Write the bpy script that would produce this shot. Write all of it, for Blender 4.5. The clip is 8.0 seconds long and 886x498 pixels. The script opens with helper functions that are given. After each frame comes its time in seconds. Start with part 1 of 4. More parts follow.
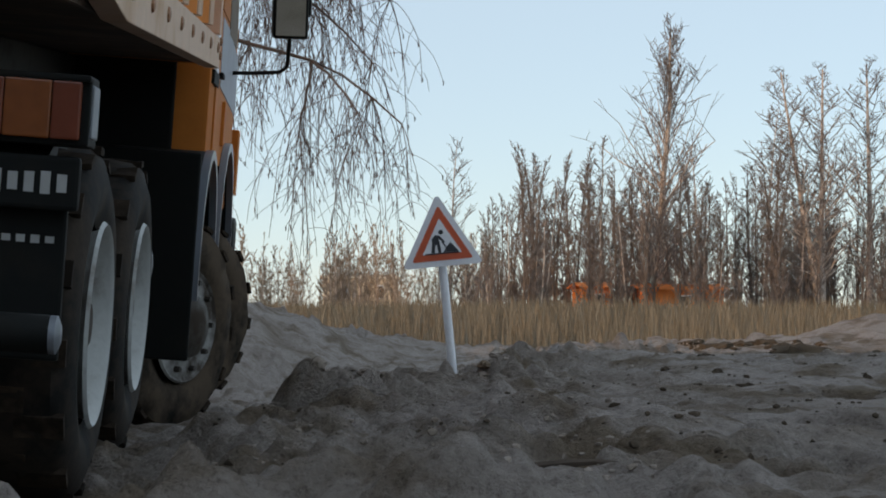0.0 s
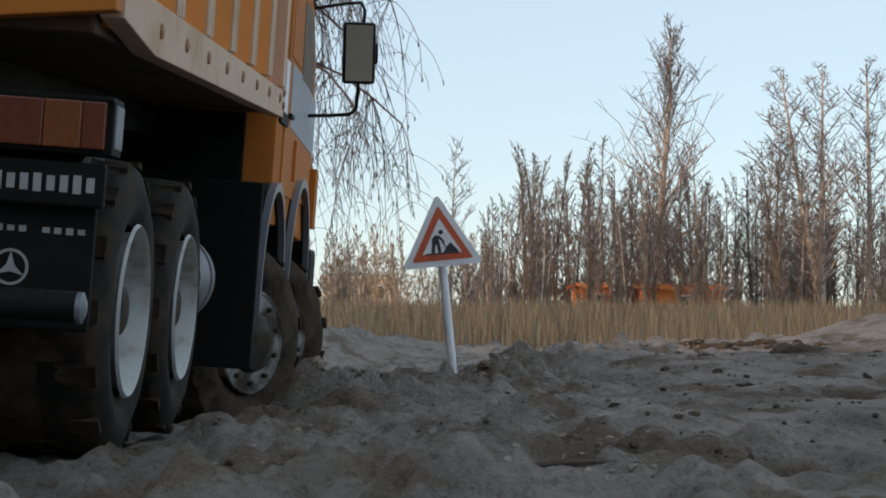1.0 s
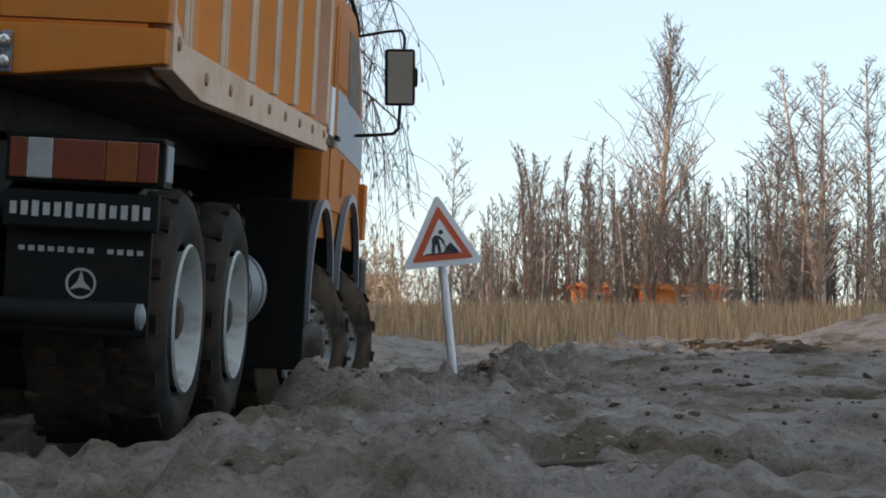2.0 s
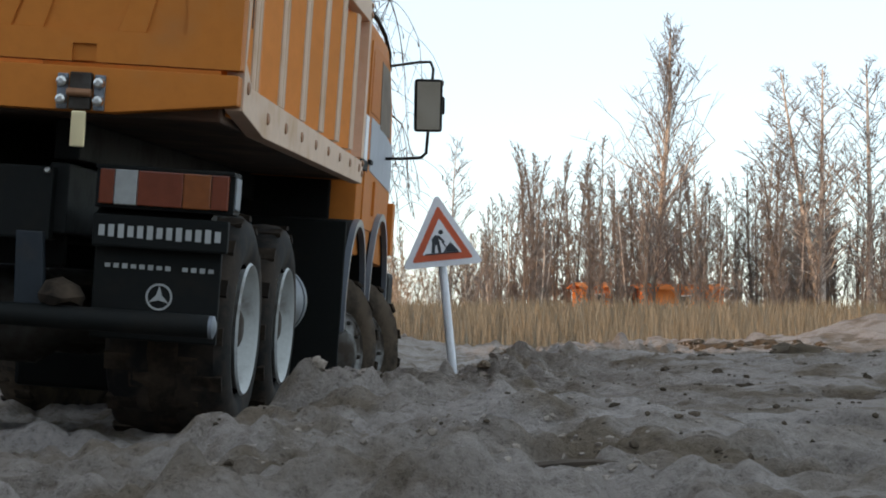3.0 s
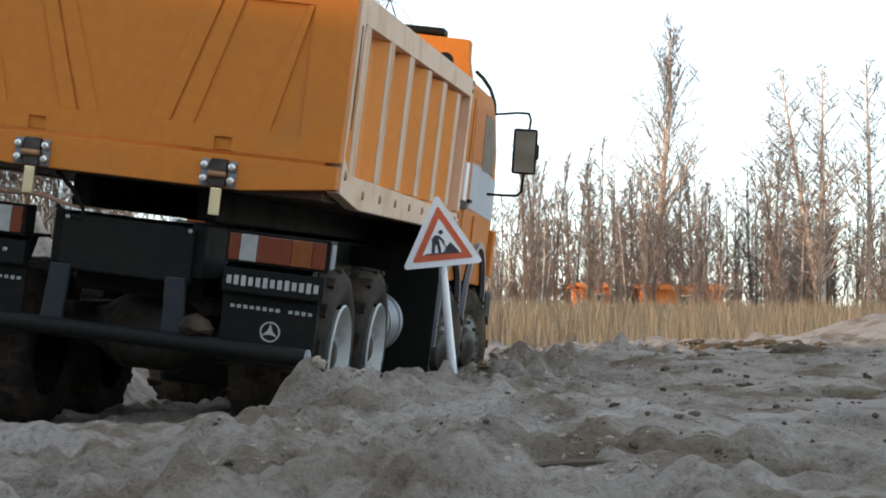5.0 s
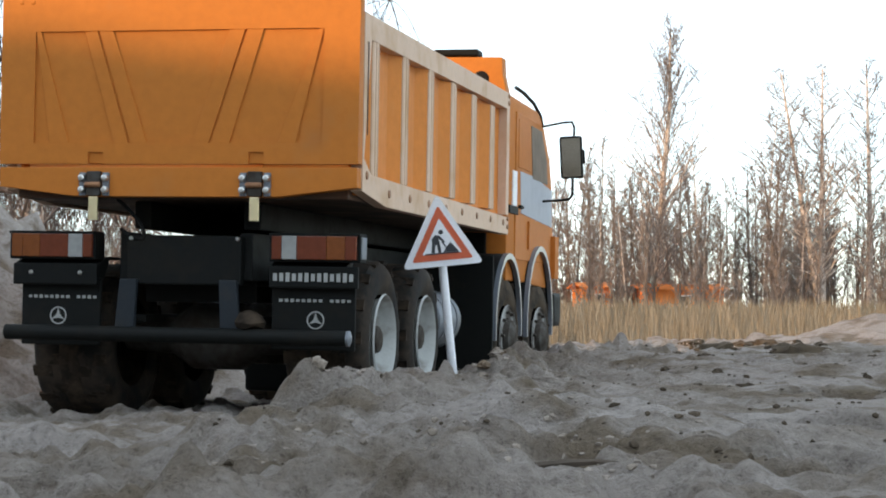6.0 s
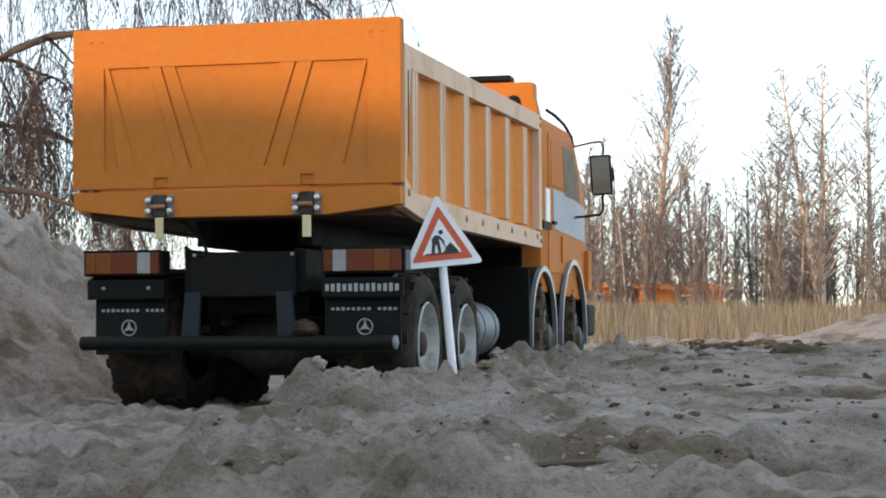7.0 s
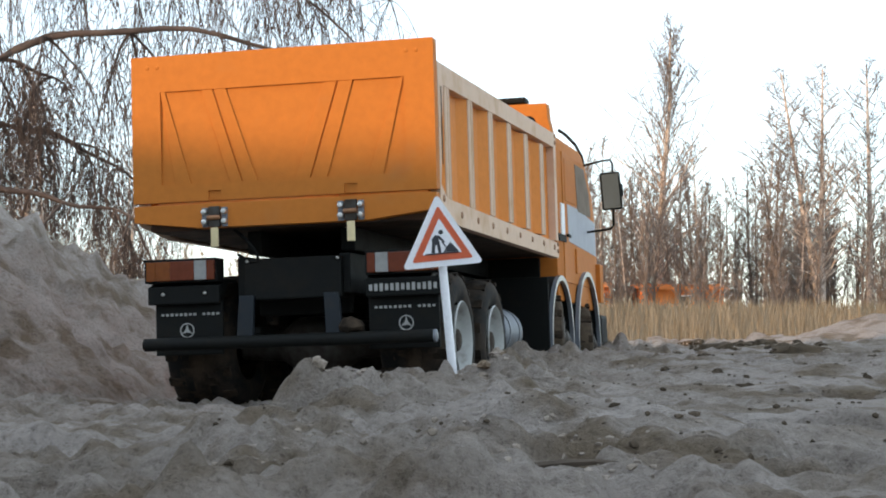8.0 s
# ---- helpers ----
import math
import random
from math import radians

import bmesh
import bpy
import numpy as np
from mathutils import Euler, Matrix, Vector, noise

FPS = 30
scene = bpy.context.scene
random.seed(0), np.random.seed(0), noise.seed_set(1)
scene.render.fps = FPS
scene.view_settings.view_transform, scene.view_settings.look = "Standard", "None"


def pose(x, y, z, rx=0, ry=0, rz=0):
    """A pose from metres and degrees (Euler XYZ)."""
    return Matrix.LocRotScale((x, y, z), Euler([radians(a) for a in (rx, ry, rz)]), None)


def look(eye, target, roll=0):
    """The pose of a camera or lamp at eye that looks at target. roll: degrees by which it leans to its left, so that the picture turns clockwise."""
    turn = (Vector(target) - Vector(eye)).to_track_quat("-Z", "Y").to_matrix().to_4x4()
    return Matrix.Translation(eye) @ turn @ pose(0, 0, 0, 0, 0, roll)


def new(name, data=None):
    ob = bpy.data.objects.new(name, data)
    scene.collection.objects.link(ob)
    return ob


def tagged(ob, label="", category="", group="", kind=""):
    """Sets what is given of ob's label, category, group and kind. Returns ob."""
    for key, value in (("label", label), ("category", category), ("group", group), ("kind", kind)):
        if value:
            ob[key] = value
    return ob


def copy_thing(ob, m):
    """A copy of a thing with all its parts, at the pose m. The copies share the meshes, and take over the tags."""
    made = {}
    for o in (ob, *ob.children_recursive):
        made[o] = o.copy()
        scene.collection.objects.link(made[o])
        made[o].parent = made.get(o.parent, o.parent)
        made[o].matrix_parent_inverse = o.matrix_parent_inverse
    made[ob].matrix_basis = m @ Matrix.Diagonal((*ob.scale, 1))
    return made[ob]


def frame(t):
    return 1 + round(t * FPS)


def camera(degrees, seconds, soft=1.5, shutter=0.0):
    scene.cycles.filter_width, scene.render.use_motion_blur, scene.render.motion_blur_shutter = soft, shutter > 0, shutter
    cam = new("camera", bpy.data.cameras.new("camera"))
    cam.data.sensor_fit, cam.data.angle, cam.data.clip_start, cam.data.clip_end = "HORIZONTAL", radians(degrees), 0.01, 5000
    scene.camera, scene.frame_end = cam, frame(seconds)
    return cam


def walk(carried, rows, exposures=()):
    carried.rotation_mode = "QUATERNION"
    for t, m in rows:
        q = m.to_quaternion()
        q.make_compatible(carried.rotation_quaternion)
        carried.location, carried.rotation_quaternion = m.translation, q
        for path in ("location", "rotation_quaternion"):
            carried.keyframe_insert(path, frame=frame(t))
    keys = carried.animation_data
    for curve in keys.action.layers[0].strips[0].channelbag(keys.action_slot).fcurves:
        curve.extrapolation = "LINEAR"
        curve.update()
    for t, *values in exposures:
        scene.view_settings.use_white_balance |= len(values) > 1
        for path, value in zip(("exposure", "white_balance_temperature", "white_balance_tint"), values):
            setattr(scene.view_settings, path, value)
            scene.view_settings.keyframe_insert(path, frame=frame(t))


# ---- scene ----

# ---------------------------------------------------------------- camera, which stands still on the sand
PITCH = 1.877
cam = camera(26.53, 8.0, soft=1.9)
EYE = pose(0, 0, 0.09, 90 + PITCH, 0, 0)
walk(cam, [(0.0, EYE), (8.0, EYE)],
     exposures=[(0.0, 0.58, 7700, 12), (1.5, 0.80, 7700, 12), (3.0, 1.22, 7900, 12), (4.5, 1.60, 8100, 12), (6.0, 1.76, 8100, 12), (8.0, 1.62, 8000, 12)])

# ---------------------------------------------------------------- low evening sun from behind, over a sand ridge
SUN_ELEVATION = 12.0
TO_SUN = Vector((-0.80, -0.58, math.tan(radians(SUN_ELEVATION)))).normalized()
world = bpy.data.worlds.new("evening_sky")
scene.world = world
world.use_nodes = True
wn = world.node_tree
sky = wn.nodes.new("ShaderNodeTexSky")
sky.sky_type = "NISHITA"
sky.sun_disc = False
sky.sun_elevation = radians(SUN_ELEVATION)
sky.sun_rotation = math.atan2(TO_SUN.x, TO_SUN.y)
sky.air_density, sky.dust_density, sky.ozone_density = 1.0, 0.1, 3.0
sky.altitude = 1500.0
wn.nodes["Background"].inputs["Strength"].default_value = 0.15
haze = wn.nodes.new("ShaderNodeMix")
haze.data_type = "RGBA"
haze.inputs[0].default_value = 0.72
haze.inputs[7].default_value = (2.5, 3.3, 4.2, 1)
wn.links.new(sky.outputs[0], haze.inputs[6])
wn.links.new(haze.outputs[2], wn.nodes["Background"].inputs["Color"])
sun = new("sun", bpy.data.lights.new("sun", "SUN"))
sun.data.energy, sun.data.angle, sun.data.color = 1.25, radians(0.9), (1.0, 0.70, 0.44)
sun.matrix_world = look(TO_SUN * 50, (0, 0, 0))

# ---------------------------------------------------------------- materials
def shader(name, rough=0.6, metal=0.0, spec=0.5):
    m = bpy.data.materials.new(name)
    m.use_nodes = True
    b = m.node_tree.nodes["Principled BSDF"]
    b.inputs["Roughness"].default_value = rough
    b.inputs["Metallic"].default_value = metal
    b.inputs["Specular IOR Level"].default_value = spec
    return m, m.node_tree, b


def noise_node(nt, scale, detail=4.0, rough=0.55, where="Object"):
    co = nt.nodes.new("ShaderNodeTexCoord")
    n = nt.nodes.new("ShaderNodeTexNoise")
    n.inputs["Scale"].default_value, n.inputs["Detail"].default_value, n.inputs["Roughness"].default_value = scale, detail, rough
    nt.links.new(co.outputs[where], n.inputs["Vector"])
    return n


def ramp(nt, source, stops):
    r = nt.nodes.new("ShaderNodeValToRGB")
    while len(r.color_ramp.elements) < len(stops):
        r.color_ramp.elements.new(0.5)
    for e, (p, c) in zip(r.color_ramp.elements, stops):
        e.position, e.color = p, (*c, 1)
    nt.links.new(source, r.inputs[0])
    return r.outputs[0]


def blend(nt, factor, a, b):
    m = nt.nodes.new("ShaderNodeMix")
    m.data_type = "RGBA"
    for sock, v in ((m.inputs[0], factor), (m.inputs[6], a), (m.inputs[7], b)):
        if isinstance(v, (tuple, float)):
            sock.default_value = (*v, 1) if isinstance(v, tuple) else v
        else:
            nt.links.new(v, sock)
    return m.outputs[2]


def bump(nt, b, height, strength, distance):
    n = nt.nodes.new("ShaderNodeBump")
    n.inputs["Strength"].default_value, n.inputs["Distance"].default_value = strength, distance
    nt.links.new(height, n.inputs["Height"])
    nt.links.new(n.outputs[0], b.inputs["Normal"])


def plain(name, colour, rough=0.5, metal=0.0, vary=0.12, scale=90.0, grain=0.0, spec=0.5):
    """A surface of one colour with fine mottling and a little relief."""
    m, nt, b = shader(name, rough, metal, spec)
    n = noise_node(nt, scale)
    lo, hi = tuple(c * (1 - vary) for c in colour), tuple(min(1, c * (1 + vary)) for c in colour)
    nt.links.new(ramp(nt, n.outputs[0], [(0.3, lo), (0.7, hi)]), b.inputs["Base Color"])
    if grain:
        bump(nt, b, noise_node(nt, scale * 6).outputs[0], 0.5, grain)
    return m


def dusty(name, colour, dust, rough=0.4, amount=0.55, scale=60.0, metal=0.0, spec=0.5):
    """Paint, rubber or metal with patches of dried sand."""
    m, nt, b = shader(name, rough, metal, spec)
    n = noise_node(nt, scale, 6.0, 0.65)
    fine = noise_node(nt, scale * 8, 3.0)
    mask = ramp(nt, n.outputs[0], [(amount - 0.08, (0, 0, 0)), (amount + 0.16, (1, 1, 1))])
    tone = blend(nt, fine.outputs[0], tuple(c * 0.85 for c in colour), tuple(min(1, c * 1.12) for c in colour))
    nt.links.new(blend(nt, mask, tone, dust), b.inputs["Base Color"])
    r = nt.nodes.new("ShaderNodeMapRange")
    r.inputs["To Min"].default_value, r.inputs["To Max"].default_value = rough, 0.9
    nt.links.new(mask, r.inputs["Value"])
    nt.links.new(r.outputs[0], b.inputs["Roughness"])
    bump(nt, b, fine.outputs[0], 0.25, 0.0004)
    return m


def sand_material():
    m, nt, b = shader("loose_sand", 0.95, 0.0, 0.15)
    big, mid, fine = noise_node(nt, 11.0, 5.0, 0.65), noise_node(nt, 70.0, 6.0, 0.68), noise_node(nt, 420.0, 5.0, 0.78)
    base = ramp(nt, big.outputs[0], [(0.32, (0.30, 0.245, 0.205)), (0.48, (0.44, 0.378, 0.342)), (0.66, (0.54, 0.475, 0.445))])
    damp = ramp(nt, mid.outputs[0], [(0.30, (0.40, 0.33, 0.26)), (0.44, (1, 1, 1))])
    mul = nt.nodes.new("ShaderNodeMix")
    mul.data_type, mul.blend_type = "RGBA", "MULTIPLY"
    mul.inputs[0].default_value = 0.6
    nt.links.new(base, mul.inputs[6])
    nt.links.new(damp, mul.inputs[7])
    stain = noise_node(nt, 24.0, 5.0, 0.6)
    brown = blend(nt, ramp(nt, stain.outputs[0], [(0.49, (0, 0, 0)), (0.63, (0.78, 0.78, 0.78))]), mul.outputs[2], (0.20, 0.145, 0.095))
    grainy = ramp(nt, fine.outputs[0], [(0.30, (0.30, 0.27, 0.25)), (0.46, (0.92, 0.91, 0.90)), (0.72, (1.25, 1.24, 1.23))])
    mul2 = nt.nodes.new("ShaderNodeMix")
    mul2.data_type, mul2.blend_type = "RGBA", "MULTIPLY"
    mul2.inputs[0].default_value = 0.75
    nt.links.new(brown, mul2.inputs[6])
    nt.links.new(grainy, mul2.inputs[7])
    nt.links.new(mul2.outputs[2], b.inputs["Base Color"])
    both = nt.nodes.new("ShaderNodeMath")
    both.operation = "ADD"
    nt.links.new(mid.outputs[0], both.inputs[0])
    nt.links.new(fine.outputs[0], both.inputs[1])
    bump(nt, b, both.outputs[0], 1.0, 0.006)
    return m


M_SAND = sand_material()
M_ORANGE = dusty("orange_paint", (0.54, 0.172, 0.034), (0.42, 0.165, 0.055), 0.6, 0.64, 26.0, spec=0.12)
# the same orange, lightened: warm light on the body sides put into the colour
M_SIDE_LIT = dusty("side_lit_orange_paint", (0.70, 0.230, 0.052), (0.55, 0.22, 0.075), 0.6, 0.64, 26.0, spec=0.12)
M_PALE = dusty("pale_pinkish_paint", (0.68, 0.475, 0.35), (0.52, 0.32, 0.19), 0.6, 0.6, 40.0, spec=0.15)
# dirty orange, with the shade under the body put into its colour
M_UNDER = dusty("dirty_shaded_orange", (0.085, 0.032, 0.012), (0.05, 0.037, 0.027), 0.6, 0.45, 30.0)
M_BLACK = dusty("black_plastic", (0.0065, 0.0072, 0.0068), (0.018, 0.015, 0.012), 0.65, 0.6, 50.0, spec=0.16)
M_STEEL_BLUE = dusty("dark_blue_grey_paint", (0.016, 0.021, 0.027), (0.035, 0.03, 0.024), 0.5, 0.6, 50.0, spec=0.25)
M_RUBBER = dusty("muddy_rubber", (0.0085, 0.008, 0.0078), (0.052, 0.037, 0.027), 0.8, 0.48, 55.0, spec=0.2)
M_MUDTYRE = dusty("mud_coated_rubber", (0.017, 0.0145, 0.012), (0.088, 0.064, 0.046), 0.9, 0.42, 60.0, spec=0.1)
M_TREAD = dusty("sand_caked_tread", (0.022, 0.0165, 0.013), (0.065, 0.046, 0.033), 0.92, 0.5, 90.0, spec=0.1)
M_RIM = dusty("white_rim_paint", (0.42, 0.43, 0.42), (0.12, 0.09, 0.068), 0.5, 0.55, 70.0)
M_MUDRIM = dusty("mud_splashed_rim_paint", (0.42, 0.42, 0.41), (0.050, 0.037, 0.028), 0.7, 0.42, 45.0)
M_HUB = dusty("muddy_hub_metal", (0.07, 0.065, 0.06), (0.055, 0.04, 0.03), 0.5, 0.45, 90.0, 0.6)
M_CHROME = plain("zinc_metal", (0.62, 0.62, 0.60), 0.32, 1.0, 0.06)
M_BRASS = plain("pale_brass", (0.80, 0.66, 0.40), 0.35, 0.7, 0.08)
M_ALU = dusty("brushed_aluminium", (0.17, 0.185, 0.21), (0.20, 0.17, 0.14), 0.5, 0.6, 60.0, 0.3)
M_GREY = plain("silver_grey_decal", (0.42, 0.44, 0.48), 0.6, 0.0, 0.05, spec=0.15)
M_LIP = plain("blue_grey_fender_lip", (0.135, 0.15, 0.175), 0.3, 0.0, 0.06)
# opaque beige: the light interior behind the pane is put into the colour
M_PANE = plain("beige_side_glass", (0.22, 0.17, 0.13), 0.7, 0.0, 0.15, spec=0.1)
M_GLASS = plain("dark_tinted_glass", (0.05, 0.055, 0.06), 0.05, 0.0, 0.05)
M_MIRROR = plain("mirror_glass", (0.62, 0.6, 0.52), 0.06, 1.0, 0.02)
M_RED = plain("red_lens", (0.15, 0.032, 0.014), 0.2, 0.0, 0.1, 300.0)
M_AMBER = plain("amber_lens", (0.20, 0.055, 0.014), 0.2, 0.0, 0.1, 300.0)
M_CLEAR = plain("white_lens", (0.30, 0.30, 0.29), 0.3, 0.0, 0.1, 300.0)
M_WHITE = dusty("white_sign_paint", (0.80, 0.81, 0.85), (0.6, 0.56, 0.52), 0.4, 0.68, 90.0)
M_SIGNRED = plain("faded_red_sign_paint", (0.62, 0.10, 0.035), 0.45, 0.0, 0.1, 200.0)
M_INK = plain("black_sign_ink", (0.02, 0.022, 0.03), 0.5)
M_LETTER = plain("pale_grey_lettering", (0.34, 0.34, 0.33), 0.5)
M_TURF = plain("dark_turf", (0.085, 0.064, 0.046), 0.95, 0.0, 0.4, 120.0, 0.001, 0.1)
M_CLOD = plain("dark_soil", (0.085, 0.064, 0.048), 0.95, 0.0, 0.4, 120.0, 0.001, 0.1)
M_BARK = dusty("birch_bark", (0.62, 0.50, 0.42), (0.08, 0.06, 0.05), 0.8, 0.56, 9.0)
M_DARKBARK = plain("dark_bark", (0.17, 0.125, 0.10), 0.9, 0.0, 0.4, 14.0)
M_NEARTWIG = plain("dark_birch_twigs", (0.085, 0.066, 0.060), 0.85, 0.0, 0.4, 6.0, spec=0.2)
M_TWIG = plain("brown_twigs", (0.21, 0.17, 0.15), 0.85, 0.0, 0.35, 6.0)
M_PALETWIG = plain("pale_tan_twigs", (0.36, 0.27, 0.20), 0.85, 0.0, 0.3, 6.0)
M_STICK = plain("weathered_stick", (0.07, 0.052, 0.04), 0.9, 0.0, 0.4, 60.0)


def grass_material():
    m, nt, b = shader("dry_grass", 0.8, 0.0, 0.2)
    geo = nt.nodes.new("ShaderNodeNewGeometry")
    nt.links.new(ramp(nt, geo.outputs["Random Per Island"], [(0.0, (0.11, 0.086, 0.058)), (0.5, (0.20, 0.162, 0.115)), (1.0, (0.32, 0.27, 0.20))]), b.inputs["Base Color"])
    return m


M_GRASS = grass_material()

# ---------------------------------------------------------------- mesh helpers
def smooth_noise(x, y, seed):
    """Value noise on the unit lattice, from -1 to 1."""
    ix, iy = np.floor(x), np.floor(y)
    fx, fy = x - ix, y - iy
    fx, fy = fx * fx * (3 - 2 * fx), fy * fy * (3 - 2 * fy)

    def h(a, b):
        v = np.sin(a * 127.1 + b * 311.7 + seed * 74.7) * 43758.5453
        return 2 * (v - np.floor(v)) - 1
    return (h(ix, iy) * (1 - fx) + h(ix + 1, iy) * fx) * (1 - fy) + (h(ix, iy + 1) * (1 - fx) + h(ix + 1, iy + 1) * fx) * fy


def fbm(x, y, scale, seed, octaves=4, gain=0.5):
    out, amp = 0.0, 1.0
    for k in range(octaves):
        out = out + amp * smooth_noise(x * scale * 2.03 ** k + 17.3 * k, y * scale * 2.03 ** k - 9.1 * k, seed + k)
        amp *= gain
    return out


def mesh_object(name, verts, faces, material, parent=None, label="", smooth=False, faces_material=None):
    me = bpy.data.meshes.new(name)
    me.from_pydata([tuple(v) for v in verts], [], faces)
    for m in material if isinstance(material, (list, tuple)) else [material]:
        me.materials.append(m)
    if faces_material is not None:
        me.polygons.foreach_set("material_index", faces_material)
    if smooth:
        me.polygons.foreach_set("use_smooth", [True] * len(me.polygons))
    me.update()
    ob = new(name, me)
    ob.parent = parent
    return tagged(ob, label)


def part(name, bm, material, parent=None, label="", smooth=False):
    me = bpy.data.meshes.new(name)
    bmesh.ops.recalc_face_normals(bm, faces=bm.faces)
    bm.to_mesh(me)
    bm.free()
    me.materials.append(material)
    if smooth:
        me.polygons.foreach_set("use_smooth", [True] * len(me.polygons))
        me.set_sharp_from_angle(angle=radians(40))
    ob = new(name, me)
    ob.parent = parent
    return tagged(ob, label)


def empty(name, parent=None):
    ob = new(name)
    ob.empty_display_size = 0.02
    ob.parent = parent
    return ob


def add_box(bm, x0, x1, y0, y1, z0, z1, bevel=0.0, m=None):
    geom = bmesh.ops.create_cube(bm, size=1.0)["verts"]
    for v in geom:
        v.co = Vector(((x0 + x1) / 2 + v.co.x * (x1 - x0), (y0 + y1) / 2 + v.co.y * (y1 - y0), (z0 + z1) / 2 + v.co.z * (z1 - z0)))
        if m is not None:
            v.co = m @ v.co
    if bevel:
        edges = list({e for v in geom for e in v.link_edges})
        bmesh.ops.bevel(bm, geom=edges, offset=bevel, segments=2, affect="EDGES", profile=0.6)
    return bm


def box(x0, x1, y0, y1, z0, z1, bevel=0.0, m=None):
    return add_box(bmesh.new(), x0, x1, y0, y1, z0, z1, bevel, m)


def prism(points, axis, a, b, bevel=0.0):
    """A polygon in the two other axes, drawn out along axis from a to b."""
    bm = bmesh.new()
    def at(p, c):
        return {"x": (c, p[0], p[1]), "y": (p[0], c, p[1]), "z": (p[0], p[1], c)}[axis]
    lo, hi = [bm.verts.new(at(p, a)) for p in points], [bm.verts.new(at(p, b)) for p in points]
    bm.faces.new(lo), bm.faces.new(hi)
    n = len(points)
    for i in range(n):
        bm.faces.new((lo[i], lo[(i + 1) % n], hi[(i + 1) % n], hi[i]))
    bmesh.ops.recalc_face_normals(bm, faces=bm.faces)
    if bevel:
        bmesh.ops.bevel(bm, geom=list(bm.edges), offset=bevel, segments=2, affect="EDGES", profile=0.6)
    return bm


def lathe(profile, axis, centre, n=32, capped=True):
    """A profile of (along, radius) turned round an axis through centre."""
    bm = bmesh.new()
    rings = []
    for s, r in profile:
        ring = []
        for k in range(n):
            a = 2 * math.pi * k / n
            c, d = r * math.cos(a), r * math.sin(a)
            p = {"x": (s, c, d), "y": (c, s, d), "z": (c, d, s)}[axis]
            ring.append(bm.verts.new(Vector(p) + Vector(centre)))
        rings.append(ring)
    for r0, r1 in zip(rings, rings[1:]):
        for k in range(n):
            bm.faces.new((r0[k], r0[(k + 1) % n], r1[(k + 1) % n], r1[k]))
    if capped:
        bm.faces.new(rings[0]), bm.faces.new(rings[-1])
    return bm


def tube(points, radius, n=8):
    """A round rod bent along points."""
    bm = bmesh.new()
    pts = [Vector(p) for p in points]
    rings = []
    for i, p in enumerate(pts):
        d = (pts[min(i + 1, len(pts) - 1)] - pts[max(i - 1, 0)]).normalized()
        u = d.orthogonal().normalized() if not rings else (u - d * u.dot(d)).normalized()
        v = d.cross(u)
        r = radius[i] if isinstance(radius, (list, tuple)) else radius
        rings.append([bm.verts.new(p + (u * math.cos(2 * math.pi * k / n) + v * math.sin(2 * math.pi * k / n)) * r) for k in range(n)])
    for r0, r1 in zip(rings, rings[1:]):
        for k in range(n):
            bm.faces.new((r0[k], r0[(k + 1) % n], r1[(k + 1) % n], r1[k]))
    bm.faces.new(rings[0]), bm.faces.new(rings[-1])
    return bm


class Rods:
    """Collects many thin tapered rods into one mesh."""
    def __init__(self, sides=3):
        self.v, self.f, self.n = [], [], sides

    def add(self, pts, r0, r1):
        base, n, k = len(self.v), self.n, len(pts)
        for i, p in enumerate(pts):
            d = pts[min(i + 1, k - 1)] - pts[max(i - 1, 0)]
            d = d.normalized() if d.length > 1e-9 else Vector((0, 0, 1))
            u = (Vector((1, 0, 0)) if abs(d.x) < 0.9 else Vector((0, 1, 0))).cross(d).normalized()
            w = d.cross(u)
            r = r0 + (r1 - r0) * i / max(1, k - 1)
            for j in range(n):
                a = 2 * math.pi * j / n
                self.v.append(p + u * (r * math.cos(a)) + w * (r * math.sin(a)))
        for i in range(k - 1):
            for j in range(n):
                a, b = base + i * n + j, base + i * n + (j + 1) % n
                self.f.append((a, b, b + n, a + n))

    def build(self, name, material, parent, label=""):
        return mesh_object(name, self.v, self.f, material, parent, label, True)


# ---------------------------------------------------------------- the sand
RUT_Y = (0.0, 0.2, 0.4, 0.65, 0.75, 1.0, 1.4, 2.0, 3.0)
RUT_Z = (0.056, 0.056, 0.053, 0.048, 0.042, 0.039, 0.024, 0.030, 0.045)
TRACK_Y = (0.3, 0.6, 0.9, 1.2, 1.5, 2.0, 3.0)
TRACK_X = (-0.145, -0.140, -0.115, -0.075, -0.015, 0.10, 0.32)
EDGE_Y = (0.2, 0.4, 0.5, 0.65, 0.72, 0.9, 1.0, 1.1, 1.3, 1.45, 2.0)
EDGE_X = (-0.034, -0.044, -0.052, -0.044, -0.034, -0.006, 0.012, 0.032, 0.080, 0.118, 0.27)


# mounds thrown up beside the rut: place, half widths, height
MOUNDS = ((-0.052, 0.565, 0.026, 0.026, 0.0030), (0.030, 0.440, 0.030, 0.020, 0.0040), (0.120, 0.470, 0.030, 0.022, 0.0040), (0.010, 0.880, 0.030, 0.030, 0.0030), (-0.090, 0.450, 0.040, 0.020, 0.0030))

# scooped hollows in the shoulder: place, half widths, depth
HOLLOWS = ((-0.046, 0.525, 0.017, 0.012, 0.015), (0.018, 0.405, 0.011, 0.007, 0.006), (0.095, 0.435, 0.013, 0.009, 0.007), (0.21, 1.06, 0.026, 0.018, 0.009),
           (0.055, 0.62, 0.012, 0.008, 0.005), (0.10, 0.80, 0.016, 0.010, 0.006))


def step(a, b, x):
    t = np.clip((x - a) / (b - a), 0, 1)
    return t * t * (3 - 2 * t)


